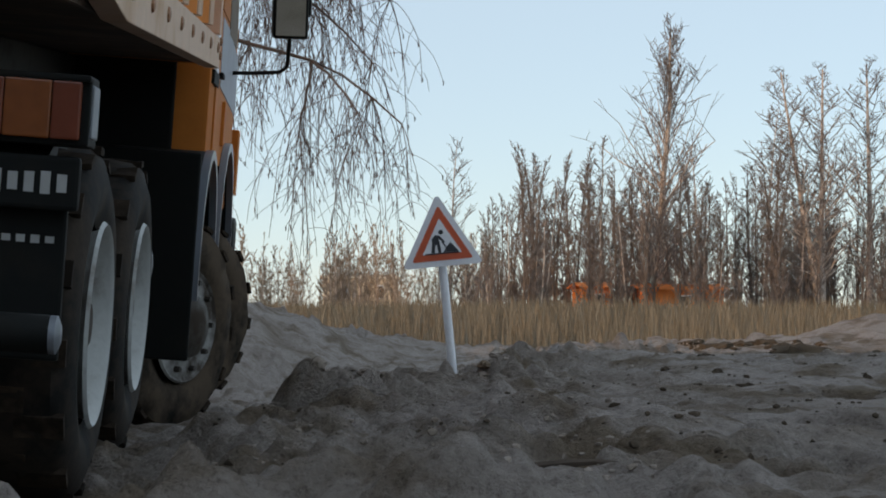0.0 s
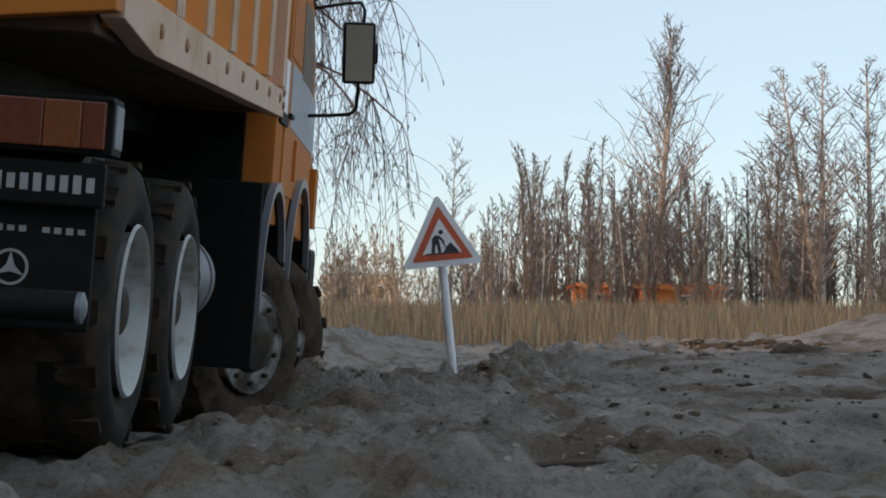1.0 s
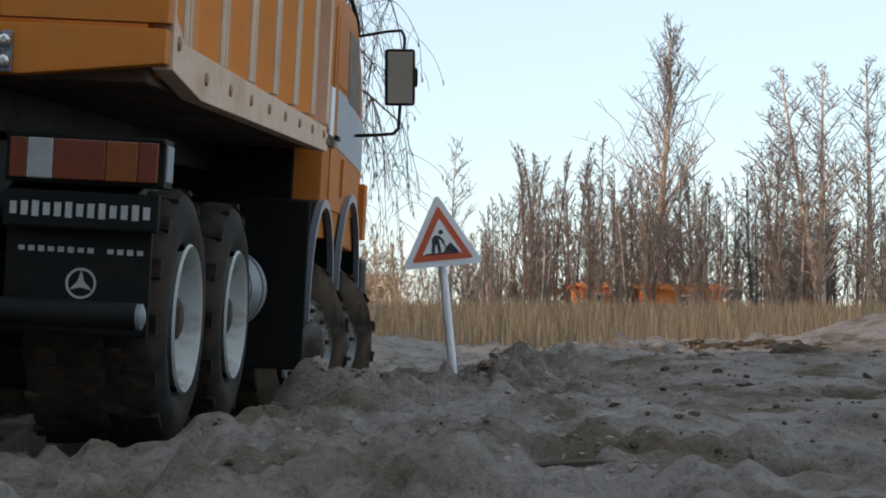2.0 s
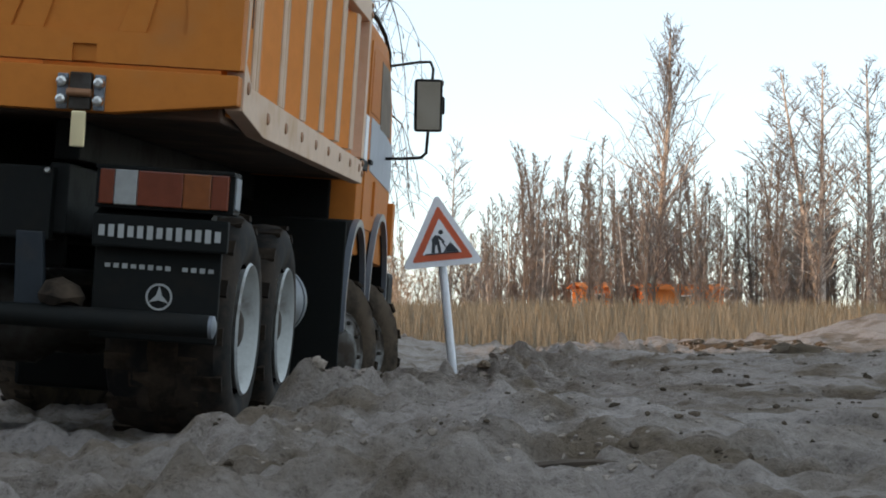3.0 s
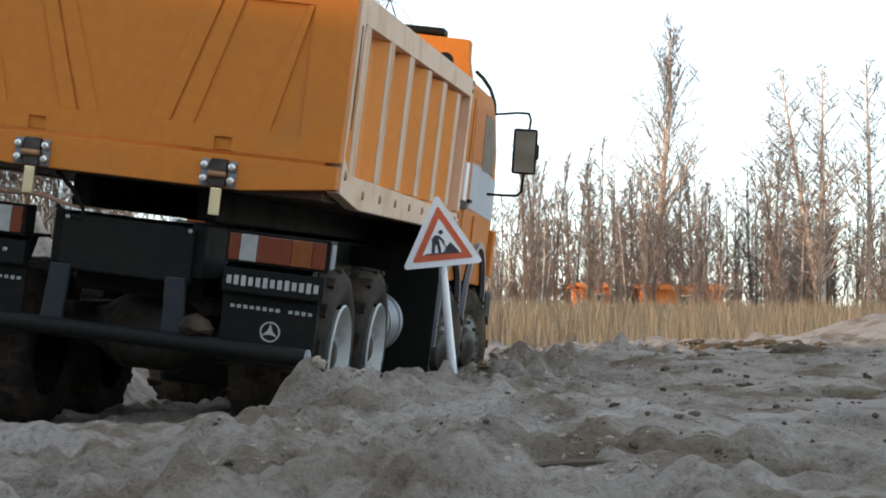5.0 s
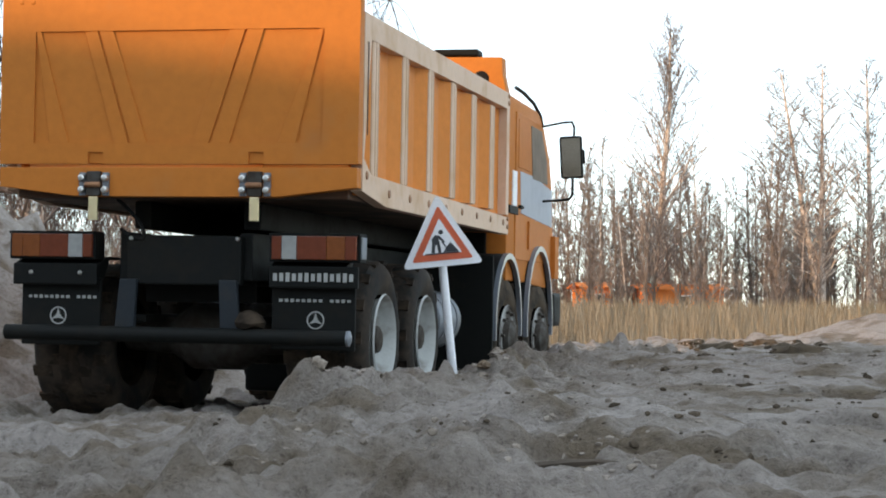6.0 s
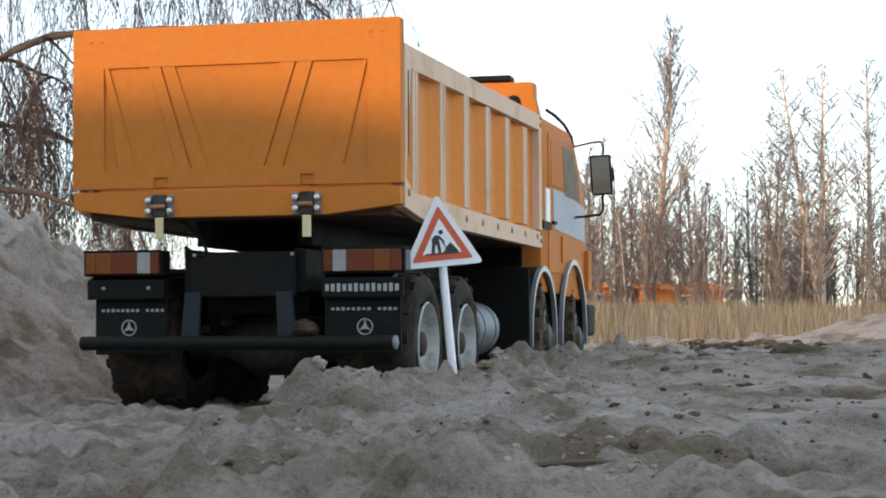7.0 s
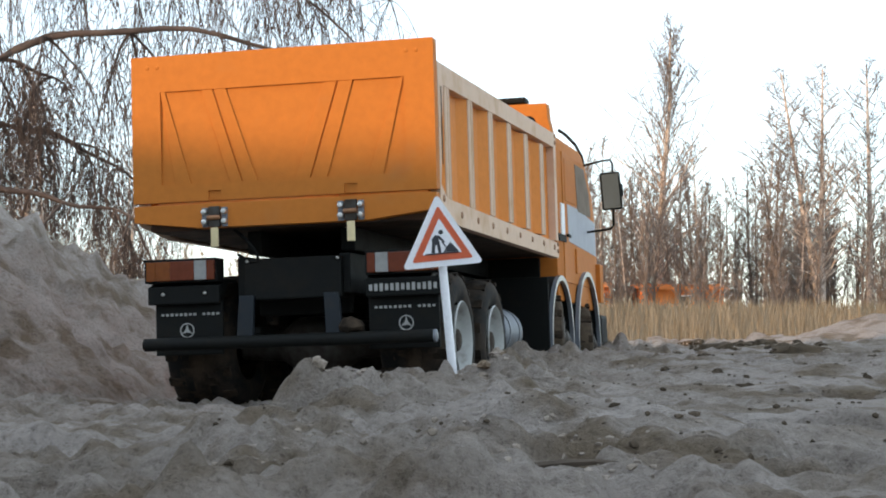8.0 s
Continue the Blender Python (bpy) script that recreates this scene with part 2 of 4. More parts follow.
def ground_height(x, y):
    """The height of the sand: a rut, a raised shoulder beside it, a heap, a ridge towards the sun, and the field beyond."""
    x, y = np.asarray(x, float), np.asarray(y, float)
    rut = np.interp(y, RUT_Y, RUT_Z)
    edge = np.interp(y, EDGE_Y, EDGE_X) + 0.012 * fbm(x, y, 14.0, 3, 3)
    shoulder = 0.0588 + 0.004 * fbm(x, y, 4.0, 5, 3)
    s = step(-0.010, 0.012, x - edge)
    berm = np.exp(-((x - edge - 0.026) / 0.024) ** 2) * step(0.40, 0.48, y) * (1 - step(1.1, 1.35, y))
    crumbs = np.abs(fbm(x, y, 42.0, 8, 4, 0.65))
    chunks = np.clip(fbm(x, y, 30.0, 9, 3, 0.6) - 0.05, 0, 1)
    z = rut * (1 - s) + shoulder * s + berm * (-0.0010 + 0.0045 * crumbs + 0.005 * chunks + 0.0038 * np.abs(fbm(x, y, 105.0, 10, 2, 0.6)))
    # the foot of the heap comes down to the wheel track
    foot = np.interp(y, TRACK_Y, TRACK_X) - 0.135 + 0.03 * fbm(x, y, 5.0, 14, 3)
    z = z + np.clip((foot - x) * 0.62, 0, 0.11) * (1 - step(0.7, 1.6, foot - x)) * step(0.85, 1.15, y) * (1 - step(1.9, 2.5, y)) * (1 + 0.25 * np.abs(fbm(x, y, 16.0, 16, 5, 0.65)))
    far = step(1.3, 2.6, y)
    z = z * (1 - far) + (0.034 + 0.010 * fbm(x, y, 1.6, 11, 4) + 0.015 * np.abs(fbm(x, y, 5.0, 13, 6, 0.62))) * far
    near = 1 - step(2.5, 8.0, np.hypot(x, y - 0.6))
    open_sand = 1 - 0.2 * (1 - s)
    lumps = fbm(x, y, 10.0, 21, 3, 0.5)
    beside = 1 - step(0.03, 0.10, x - edge)
    rough = (0.35 + 0.65 * step(-0.35, 0.35, fbm(x, y, 6.0, 25, 2))) * (0.42 + 0.58 * beside)
    clods = np.abs(fbm(x * 0.7, y, 40.0, 31, 4, 0.55)) - 0.40
    crumble = np.abs(fbm(x, y, 95.0, 35, 2, 0.6)) - 0.40
    torn = np.abs(smooth_noise(x * 150, y * 150, 37)) * np.abs(smooth_noise(x * 240, y * 240, 38))
    z = z + near * open_sand * (0.0030 * lumps + rough * (0.0115 * clods + 0.0056 * crumble) + 0.0030 * (0.4 + 0.6 * beside) * torn * step(-0.2, 0.4, fbm(x, y, 9.0, 39, 3)))
    # scooped hollows with overhanging crusts
    pits = fbm(x * 0.6, y, 20.0, 41, 4)
    z = z - near * open_sand * 0.007 * step(0.40, 0.55, pits)
    for mx, my, rx, ry, high in MOUNDS:
        z = z + high * (1 + 0.45 * fbm(x, y, 55.0, 43, 3)) * np.exp(-((x - mx) / rx) ** 4 - ((y - my) / ry) ** 4)
    for hx, hy, rx, ry, deep in HOLLOWS:
        u = ((x - hx) / rx) ** 2 + ((y - hy) / ry) ** 2 + 0.5 * fbm(x, y, 60.0, 45, 3)
        lip = ((x - hx) / rx) ** 2 + ((y - hy - 1.5 * ry) / (0.9 * ry)) ** 2
        z = z - deep * step(1.3, 0.4, u) + 0.32 * deep * np.exp(-lip) * (1 + 0.5 * fbm(x, y, 70.0, 47, 3))
    # a low sunlit swell beyond the sign
    z = z + (0.036 + 0.012 * np.abs(fbm(x, y, 9.0, 49, 5, 0.6))) * np.exp(-((x + 0.38) / 0.36) ** 2 - ((y - 2.25) / 0.30) ** 2)
    z = z + (0.030 + 0.012 * np.abs(fbm(x, y, 9.0, 50, 5, 0.6))) * np.exp(-((x - 0.56) / 0.16) ** 2 - ((y - 2.05) / 0.35) ** 2)
    # the heap beyond the truck
    r = np.hypot(x + 1.19, y - 2.2) + 0.05 * fbm(x, y, 3.0, 51, 4)
    runs = np.abs(fbm(np.arctan2(y - 2.2, x + 1.19) * 9.0, r * 2.2, 1.0, 57, 5, 0.6))
    heap = np.minimum(0.80 * (0.86 - r) + 0.03 * np.abs(fbm(x, y, 7.0, 53, 4, 0.6)), 0.30 + 0.05 * fbm(x, y, 2.0, 55, 3))
    z = np.maximum(z, np.where(heap > 0, 0.02 + heap + 0.035 * (runs - 0.5) + 0.022 * fbm(x, y, 5.0, 58, 6, 0.62) + 0.030 * np.abs(fbm(x + 0.6 * y, y, 12.0, 59, 6, 0.70)), -1))
    # the ridge behind the camera, which keeps the low sun off the near sand
    d = (x + 1.55) * 0.81 + (y + 0.3) * 0.586 + 0.12 * fbm(x, y, 0.9, 65, 3)
    along = -(x + 1.55) * 0.586 + (y + 0.3) * 0.81
    ridge = (0.568 + 0.02 * fbm(x, y, 1.1, 61, 3)) * np.exp(-(d / 0.55) ** 2) * (1 - step(1.2, 2.0, along)) * (1 - step(3.0, 6.0, -along))
    z = z + ridge
    # the field lies a little lower
    drop = step(2.5, 5.0, y + 0.3 * fbm(x, y, 0.6, 71, 2))
    z = z * (1 - drop) + (-0.06 + 0.05 * fbm(x, y, 0.15, 75, 3)) * drop
    return z


def spaced(lo, hi, fine, reach, growth, growth_below):
    mid = list(np.arange(lo, hi, fine))
    for sign, edge, growth in ((1, mid[-1], growth), (-1, mid[0], growth_below)):
        s, p, out = fine, edge, []
        while abs(p) < reach:
            s *= growth
            p += sign * s
            out.append(p)
        mid = mid + out if sign > 0 else out[::-1] + mid
    return np.array(mid)


def make_ground():
    xs, ys = spaced(-0.19, 0.30, 0.0016, 400, 1.075, 1.06), spaced(0.30, 1.15, 0.0016, 400, 1.055, 1.15)
    gx, gy = np.meshgrid(xs, ys)
    gz = ground_height(gx, gy)
    verts = np.stack([gx, gy, gz], -1).reshape(-1, 3)
    nx, ny = len(xs), len(ys)
    i = np.arange(nx * (ny - 1)).reshape(ny - 1, nx)[:, :-1].ravel()
    quads = np.stack([i, i + 1, i + nx + 1, i + nx], -1)
    me = bpy.data.meshes.new("ground")
    me.from_pydata(verts.tolist(), [], quads.tolist())
    me.polygons.foreach_set("use_smooth", [True] * len(me.polygons))
    me.materials.append(M_SAND)
    me.update()
    return tagged(new("ground", me), "churned grey-brown sand with ruts, lumps and a heap", "ground", kind="structure")


make_ground()

# ---------------------------------------------------------------- the toy dump truck; x right, y forward, z up from the foot of its tailgate
WHEEL_R = 0.0365
AXLES = ((0.0645, -0.0757), (0.1505, -0.0757), (0.3800, -0.0765), (0.5010, -0.0780))
truck = tagged(empty("toy_dump_truck"), "orange four-axle toy dump truck with sand-caked wheels", "toy truck")
wheels, tipping = [], []


def make_tailgate():
    bm = box(-0.0826, 0.0826, 0.0012, 0.0072, 0.0005, 0.0780, 0.0004)
    gate = part("tailgate", bm, M_ORANGE, truck, "flat orange tailgate with slanted pressed ribs")
    for name, x0, x1, z0, z1 in (("top_rail", -0.0825, 0.0825, 0.0590, 0.0782), ("stile", -0.0825, -0.0665, 0.0095, 0.0590), ("stile", 0.0665, 0.0825, 0.0095, 0.0590),
                                 ("bottom_rail", -0.0825, -0.0405, 0.0003, 0.0095), ("bottom_rail", -0.0335, 0.0335, 0.0003, 0.0095), ("bottom_rail", 0.0405, 0.0825, 0.0003, 0.0095),
                                 ("notch_lintel", -0.0405, -0.0335, 0.0055, 0.0095), ("notch_lintel", 0.0335, 0.0405, 0.0055, 0.0095)):
        part(name, box(x0, x1, 0.0, 0.0014, z0, z1), M_ORANGE, gate)
    for s in (-1, 1):
        for x in (0.068, 0.0735):
            part("rivet", lathe([(-0.0004, 0.0006), (-0.0002, 0.0011), (0.0004, 0.0013)], "y", (s * x, 0, 0.0722), 10), M_ORANGE, gate)
    for t0, t1, f0, f1 in ((-0.0665, -0.0640, -0.0590, -0.0500), (-0.0435, -0.0375, -0.0285, -0.0220), (-0.0365, -0.0300, -0.0210, -0.0135),
                           (0.0235, 0.0310, 0.0070, 0.0150), (0.0320, 0.0395, 0.0160, 0.0245), (0.0645, 0.0665, 0.0460, 0.0545)):
        pts = [(t0, 0.0592), (t1, 0.0592), (f1, 0.0093), (f0, 0.0093)]
        part("pressed_rib", prism(pts, "y", 0.0003, 0.0015, 0.0004), M_ORANGE, gate)
    tipping.append(gate)


def make_hinge(s):
    h = part("hinge", box(s * 0.037 - 0.0032, s * 0.037 + 0.0032, -0.0022, 0.001, -0.0138, -0.0030, 0.0005), M_HUB, truck, "zinc tailgate hinge with a brass strap")
    tipping.append(h)
    for d in (-1, 1):
        x = s * 0.037 + d * 0.0054
        part("hinge_plate", box(x - 0.0016, x + 0.0016, -0.0012, 0.0002, -0.0138, -0.0035, 0.0004), M_ALU, h)
        for z in (-0.0060, -0.0112):
            part("bolt", lathe([(-0.0034, 0.0008), (-0.0030, 0.0015), (-0.0012, 0.0017)], "y", (x, 0, z), 8), M_CHROME, h)
    part("pivot_pin", lathe([(-0.0036, 0.0009), (-0.0033, 0.0012), (0.0033, 0.0012), (0.0036, 0.0009)], "x", (s * 0.037, -0.0028, -0.0090), 12), M_BRONZE, h)
    part("strap", box(s * 0.037 - 0.0021, s * 0.037 + 0.0021, -0.0020, -0.0006, -0.0245, -0.0142, 0.0004), M_BRASS, h, "pale brass strap")


def make_dump_body():
    bm = prism([(-0.0822, -0.0012), (-0.0822, -0.0098), (-0.046, -0.0140), (0.046, -0.0140), (0.0822, -0.0098), (0.0822, -0.0012)], "y", 0.0, 0.0072, 0.0004)
    body = part("dump_body", bm, M_ORANGE, truck, "orange dump body with pale ribbed sides")
    tipping.append(body)
    for s in (-1, 1):
        a, b = sorted((s * 0.0745, s * 0.0776))
        part("side_panel", box(a, b, 0.0145, 0.357, -0.012, 0.066), M_SIDE_LIT, body)
        x0, x1 = sorted((s * 0.0774, s * 0.0828))
        pieces = [[(0.0074, -0.0108), (0.049, -0.0156), (0.358, -0.0160), (0.358, -0.0055), (0.022, -0.0028), (0.0095, 0.0035), (0.0074, 0.0035)],
                  [(0.0074, 0.0035), (0.0095, 0.0035), (0.0195, 0.0570), (0.0195, 0.0670), (0.0074, 0.0670)],
                  [(0.0195, 0.0560), (0.358, 0.0605), (0.358, 0.0705), (0.0195, 0.0670)],
                  [(0.3490, -0.0040), (0.358, -0.0040), (0.358, 0.0605), (0.3490, 0.0605)]]
        frame_mesh = bmesh.new()
        for p in pieces:
            piece = prism(p, "x", x0, x1, 0.0003)
            me = bpy.data.meshes.new("piece")
            piece.to_mesh(me)
            piece.free()
            frame_mesh.from_mesh(me)
            bpy.data.meshes.remove(me)
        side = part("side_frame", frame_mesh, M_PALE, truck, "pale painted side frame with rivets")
        tipping.append(side)
        for k in range(9):
            y = 0.014 + 0.0408 * k
            part("rivet", lathe([(0.0826, 0.0021), (0.0833, 0.0018), (0.0836, 0.0008)], "x", (0, y, -0.0035 if k == 0 else -0.0092), 10) if s > 0
                 else lathe([(-0.0826, 0.0021), (-0.0833, 0.0018), (-0.0836, 0.0008)], "x", (0, y, -0.0035 if k == 0 else -0.0092), 10), M_BRONZE, side)
        for z in (0.0640, 0.0685, -0.0065, -0.0115):
            part("rivet", lathe([(s * 0.0826, 0.0017), (s * 0.0835, 0.0014), (s * 0.0838, 0.0006)], "x", (0, 0.3535, z), 10), M_BRONZE, side)
        # a dark strip laid on the frame; the slot's shade is in its colour
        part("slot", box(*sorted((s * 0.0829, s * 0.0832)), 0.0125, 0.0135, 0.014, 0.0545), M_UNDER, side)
        for k in range(6):
            y = 0.0215 + 0.0548 * k if k else 0.0195
            flank = [(s * 0.0772, y - 0.0085), (s * 0.0818, y + 0.0032), (s * 0.0772, y + 0.0032)]
            part("rib_flank", prism(flank, "z", -0.0030, 0.0575), M_SIDE_LIT, body)
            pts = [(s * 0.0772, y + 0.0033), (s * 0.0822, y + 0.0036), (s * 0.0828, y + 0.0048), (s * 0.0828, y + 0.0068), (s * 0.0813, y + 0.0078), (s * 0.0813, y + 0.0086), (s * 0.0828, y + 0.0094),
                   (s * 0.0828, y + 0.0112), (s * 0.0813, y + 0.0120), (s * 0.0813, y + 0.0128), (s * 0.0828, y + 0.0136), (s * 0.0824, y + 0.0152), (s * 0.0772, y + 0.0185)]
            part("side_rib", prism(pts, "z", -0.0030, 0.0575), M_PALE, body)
    part("floor_underside", box(-0.0765, 0.0765, 0.0074, 0.357, -0.0145, -0.0035, 0.001), M_UNDER, body, "dirty orange underside, darkened for the shade there")
    part("headboard", box(-0.0765, 0.0765, 0.368, 0.3585, -0.0145, 0.0705), M_ORANGE, body)
    for s in (-1, 1):
        part("sub_frame_rail", box(s * 0.026 - 0.004, s * 0.026 + 0.004, 0.03, 0.37, -0.0270, -0.0145, 0.001), M_BLACK, body)


def make_chassis():
    ch = part("chassis", box(-0.024, 0.024, 0.02, 0.53, -0.0520, -0.0300, 0.002), M_BLACK, truck, "black chassis frame")
    for s in (-1, 1):
        part("frame_rail", box(s * 0.028 - 0.003, s * 0.028 + 0.003, 0.016, 0.53, -0.0500, -0.0290, 0.0008), M_BLACK, ch)
    for y, z in AXLES:
        part("axle", lathe([(-0.045, 0.0070), (-0.022, 0.0085), (-0.012, 0.0155), (0.012, 0.0155), (0.022, 0.0085), (0.045, 0.0070)], "x", (0, y, z), 16), M_HUB, ch, smooth=True)
        for s in (-1, 1):
            part("leaf_spring", box(s * 0.028 - 0.003, s * 0.028 + 0.003, y - 0.030, y + 0.030, z + 0.006, z + 0.010, 0.001), M_BLACK, ch)
    # added black masses, standing in for the deep shade beneath the truck
    part("dark_engine_filler", box(-0.034, 0.034, 0.40, 0.54, -0.0880, -0.0500, 0.004), M_BLACK, ch)
    part("dark_gearbox_filler", lathe([(0.27, 0.008), (0.28, 0.018), (0.36, 0.022), (0.40, 0.024)], "y", (0, 0, -0.0620), 16), M_BLACK, ch, smooth=True)
    part("dark_belly_filler", box(-0.0405, 0.0405, 0.225, 0.235, -0.1090, -0.0500, 0.002), M_BLACK, ch)
    part("propeller_shaft", lathe([(0.06, 0.0045), (0.30, 0.0045)], "y", (0, 0, -0.0740), 10), M_HUB, ch, smooth=True)
    part("underrun_guard", box(-0.066, 0.066, 0.556, 0.562, -0.0980, -0.0620, 0.002), M_BLACK, ch)
    part("rear_plate", box(-0.0262, 0.0272, 0.0120, 0.0170, -0.0522, -0.0305, 0.0008), M_BLACK, truck, "black rear cross plate")
    for x in (-0.024, 0.0255):
        part("plate_bolt", lathe([(0.0108, 0.0006), (0.0112, 0.0010), (0.0122, 0.0010)], "y", (x, 0, -0.0318), 8), M_CHROME, ch)
    for s in (-1, 1):
        pts = [(s * 0.0190, -0.0500), (s * 0.0270, -0.0500), (s * 0.0290, -0.0730), (s * 0.0200, -0.0730)]
        part("bumper_strut", prism(pts, "y", 0.0060, 0.0090, 0.0005), M_STEEL_BLUE, truck)
    bar = part("rear_bumper", lathe([(-0.079, 0.0026), (-0.0785, 0.0034), (0.0780, 0.0034), (0.0785, 0.0030)], "x", (0, 0.0025, -0.0743), 16), M_BLACK, truck, "dark round rear bumper tube", True)
    part("end_cap", lathe([(0.0784, 0.0034), (0.0795, 0.0034), (0.0802, 0.0018)], "x", (0, 0.0025, -0.0743), 14), M_ALU, bar, "dull metal end cap", True)
    hose = [(-0.031 + 0.013 * math.sin(a), 0.012, -0.0145 - 0.012 * math.sin(a / 2) ** 2 - 0.010 * math.sin(a)) for a in [0.25 * k for k in range(13)]]
    part("hydraulic_hose", tube(hose, 0.0009), M_BLACK, truck, "thin black hydraulic hose", True)
    part("tipping_ram", lathe([(-0.048, 0.010), (-0.046, 0.0115), (-0.016, 0.0115), (-0.0145, 0.009)], "z", (0, 0.26, 0), 20), M_BLACK, truck, smooth=True)
    for k, y in enumerate((0.035, 0.105, 0.185)):
        part("cross_member", box(-0.026, 0.026, y, y + 0.005, -0.0600, -0.0300, 0.001), M_BLACK, ch)


def make_tail_light(s):
    def bx(u0, u1, y0, y1, z0, z1, bevel=0.0004):
        a, b = sorted((s * u0, s * u1))
        return box(a, b, y0, y1, z0, z1, bevel)
    body = part("tail_light", bx(0.0405, 0.0815, 0.0108, 0.0215, -0.0415, -0.0292), M_BLACK, truck, "orange and red tail light in a black housing")
    for u0, u1, mat in ((0.0418, 0.0462, M_RED), (0.0463, 0.0530, M_CLEAR), (0.0531, 0.0665, M_RED), (0.0666, 0.0748, M_AMBER), (0.0749, 0.0800, M_RED if s > 0 else M_AMBER)):
        part("lens", bx(u0, u1, 0.0093, 0.0112, -0.0405, -0.0302), mat, body)
    part("side_lens", bx(0.0812, 0.0819, 0.0120, 0.0205, -0.0400, -0.0305), M_ALU, body)
    part("top_edge", bx(0.0405, 0.0815, 0.0092, 0.0215, -0.0302, -0.0290), M_BLACK, body)


def bars(parent, x0, x1, z, height, y, count, gap_at=None, name="lettering_bar"):
    """Brand lettering as plain bars."""
    w = (x1 - x0) / count
    for k in range(count):
        if k != gap_at:
            hgt = height * (0.8 + 0.2 * ((k * 7) % 3) / 2)
            part(name, box(x0 + w * (k + 0.18), x0 + w * (k + 0.78), y - 0.0003, y, z - hgt / 2, z + hgt / 2), M_LETTER, parent)


def make_mud_guard(s):
    a, b = sorted((s * 0.0400, s * 0.0803))
    g = part("mud_guard", box(a, b, 0.0118, 0.0145, -0.0530, -0.0433, 0.0008), M_BLACK, truck, "black mud guard plate with a flap")
    c, d = sorted((s * 0.0400, s * 0.0780))
    flap = part("mud_flap", box(c, d, 0.0168, 0.0186, -0.0800, -0.0500, 0.0006), M_BLACK, truck, "black rubber flap with pale lettering")
    roof = prism([(0.0145, -0.0500), (0.0145, -0.0433), (0.0240, -0.0400), (0.0400, -0.0400), (0.0400, -0.0412), (0.0260, -0.0415), (0.020, -0.0500)], "x", a, b - 0.0 if s < 0 else b - 0.006)
    part("guard_top", roof, M_BLACK, g)
    if s > 0:
        bars(g, a + 0.0015, b - 0.0015, -0.0482, 0.0040, 0.0118, 13)
    else:
        for x in (-0.0715, -0.0480):
            part("bolt", lathe([(0.0108, 0.0006), (0.0112, 0.0010), (0.0120, 0.0010)], "y", (x, 0, -0.0475), 8), M_CHROME, g)
    bars(flap, c + 0.0030, d - 0.0015, -0.0583, 0.0015, 0.0168, 13, 8)
    ex, ez = s * 0.0602, -0.0668
    ring = bmesh.new()
    rings = []
    for k in range(24):
        t = 2 * math.pi * k / 24
        rings.append([ring.verts.new((ex + r * math.cos(t), y, ez + r * math.sin(t))) for r, y in ((0.0040, 0.0166), (0.0034, 0.0166), (0.0034, 0.0170), (0.0040, 0.0170))])
    for k in range(24):
        p, q = rings[k], rings[(k + 1) % 24]
        for j in range(4):
            ring.faces.new((p[j], p[(j + 1) % 4], q[(j + 1) % 4], q[j]))
    part("emblem_ring", ring, M_LETTER, flap)
    for t in (90, 210, 330):
        dx, dz = math.cos(radians(t)), math.sin(radians(t))
        pts = [(ex + 0.0034 * dx, ez + 0.0034 * dz), (ex - 0.0010 * dz, ez + 0.0010 * dx), (ex + 0.0010 * dz, ez - 0.0010 * dx)]
        part("emblem_arm", prism(pts, "y", 0.0165, 0.0169), M_LETTER, flap)


def caked(bm, amount, seed):
    for v in bm.verts:
        n = noise.noise(v.co * 180 + Vector((seed, 0, 0))) + 0.5 * noise.noise(v.co * 420 + Vector((0, seed, 0)))
        v.co += Vector((0, v.co.y, v.co.z)).normalized() * amount * n
    return bm


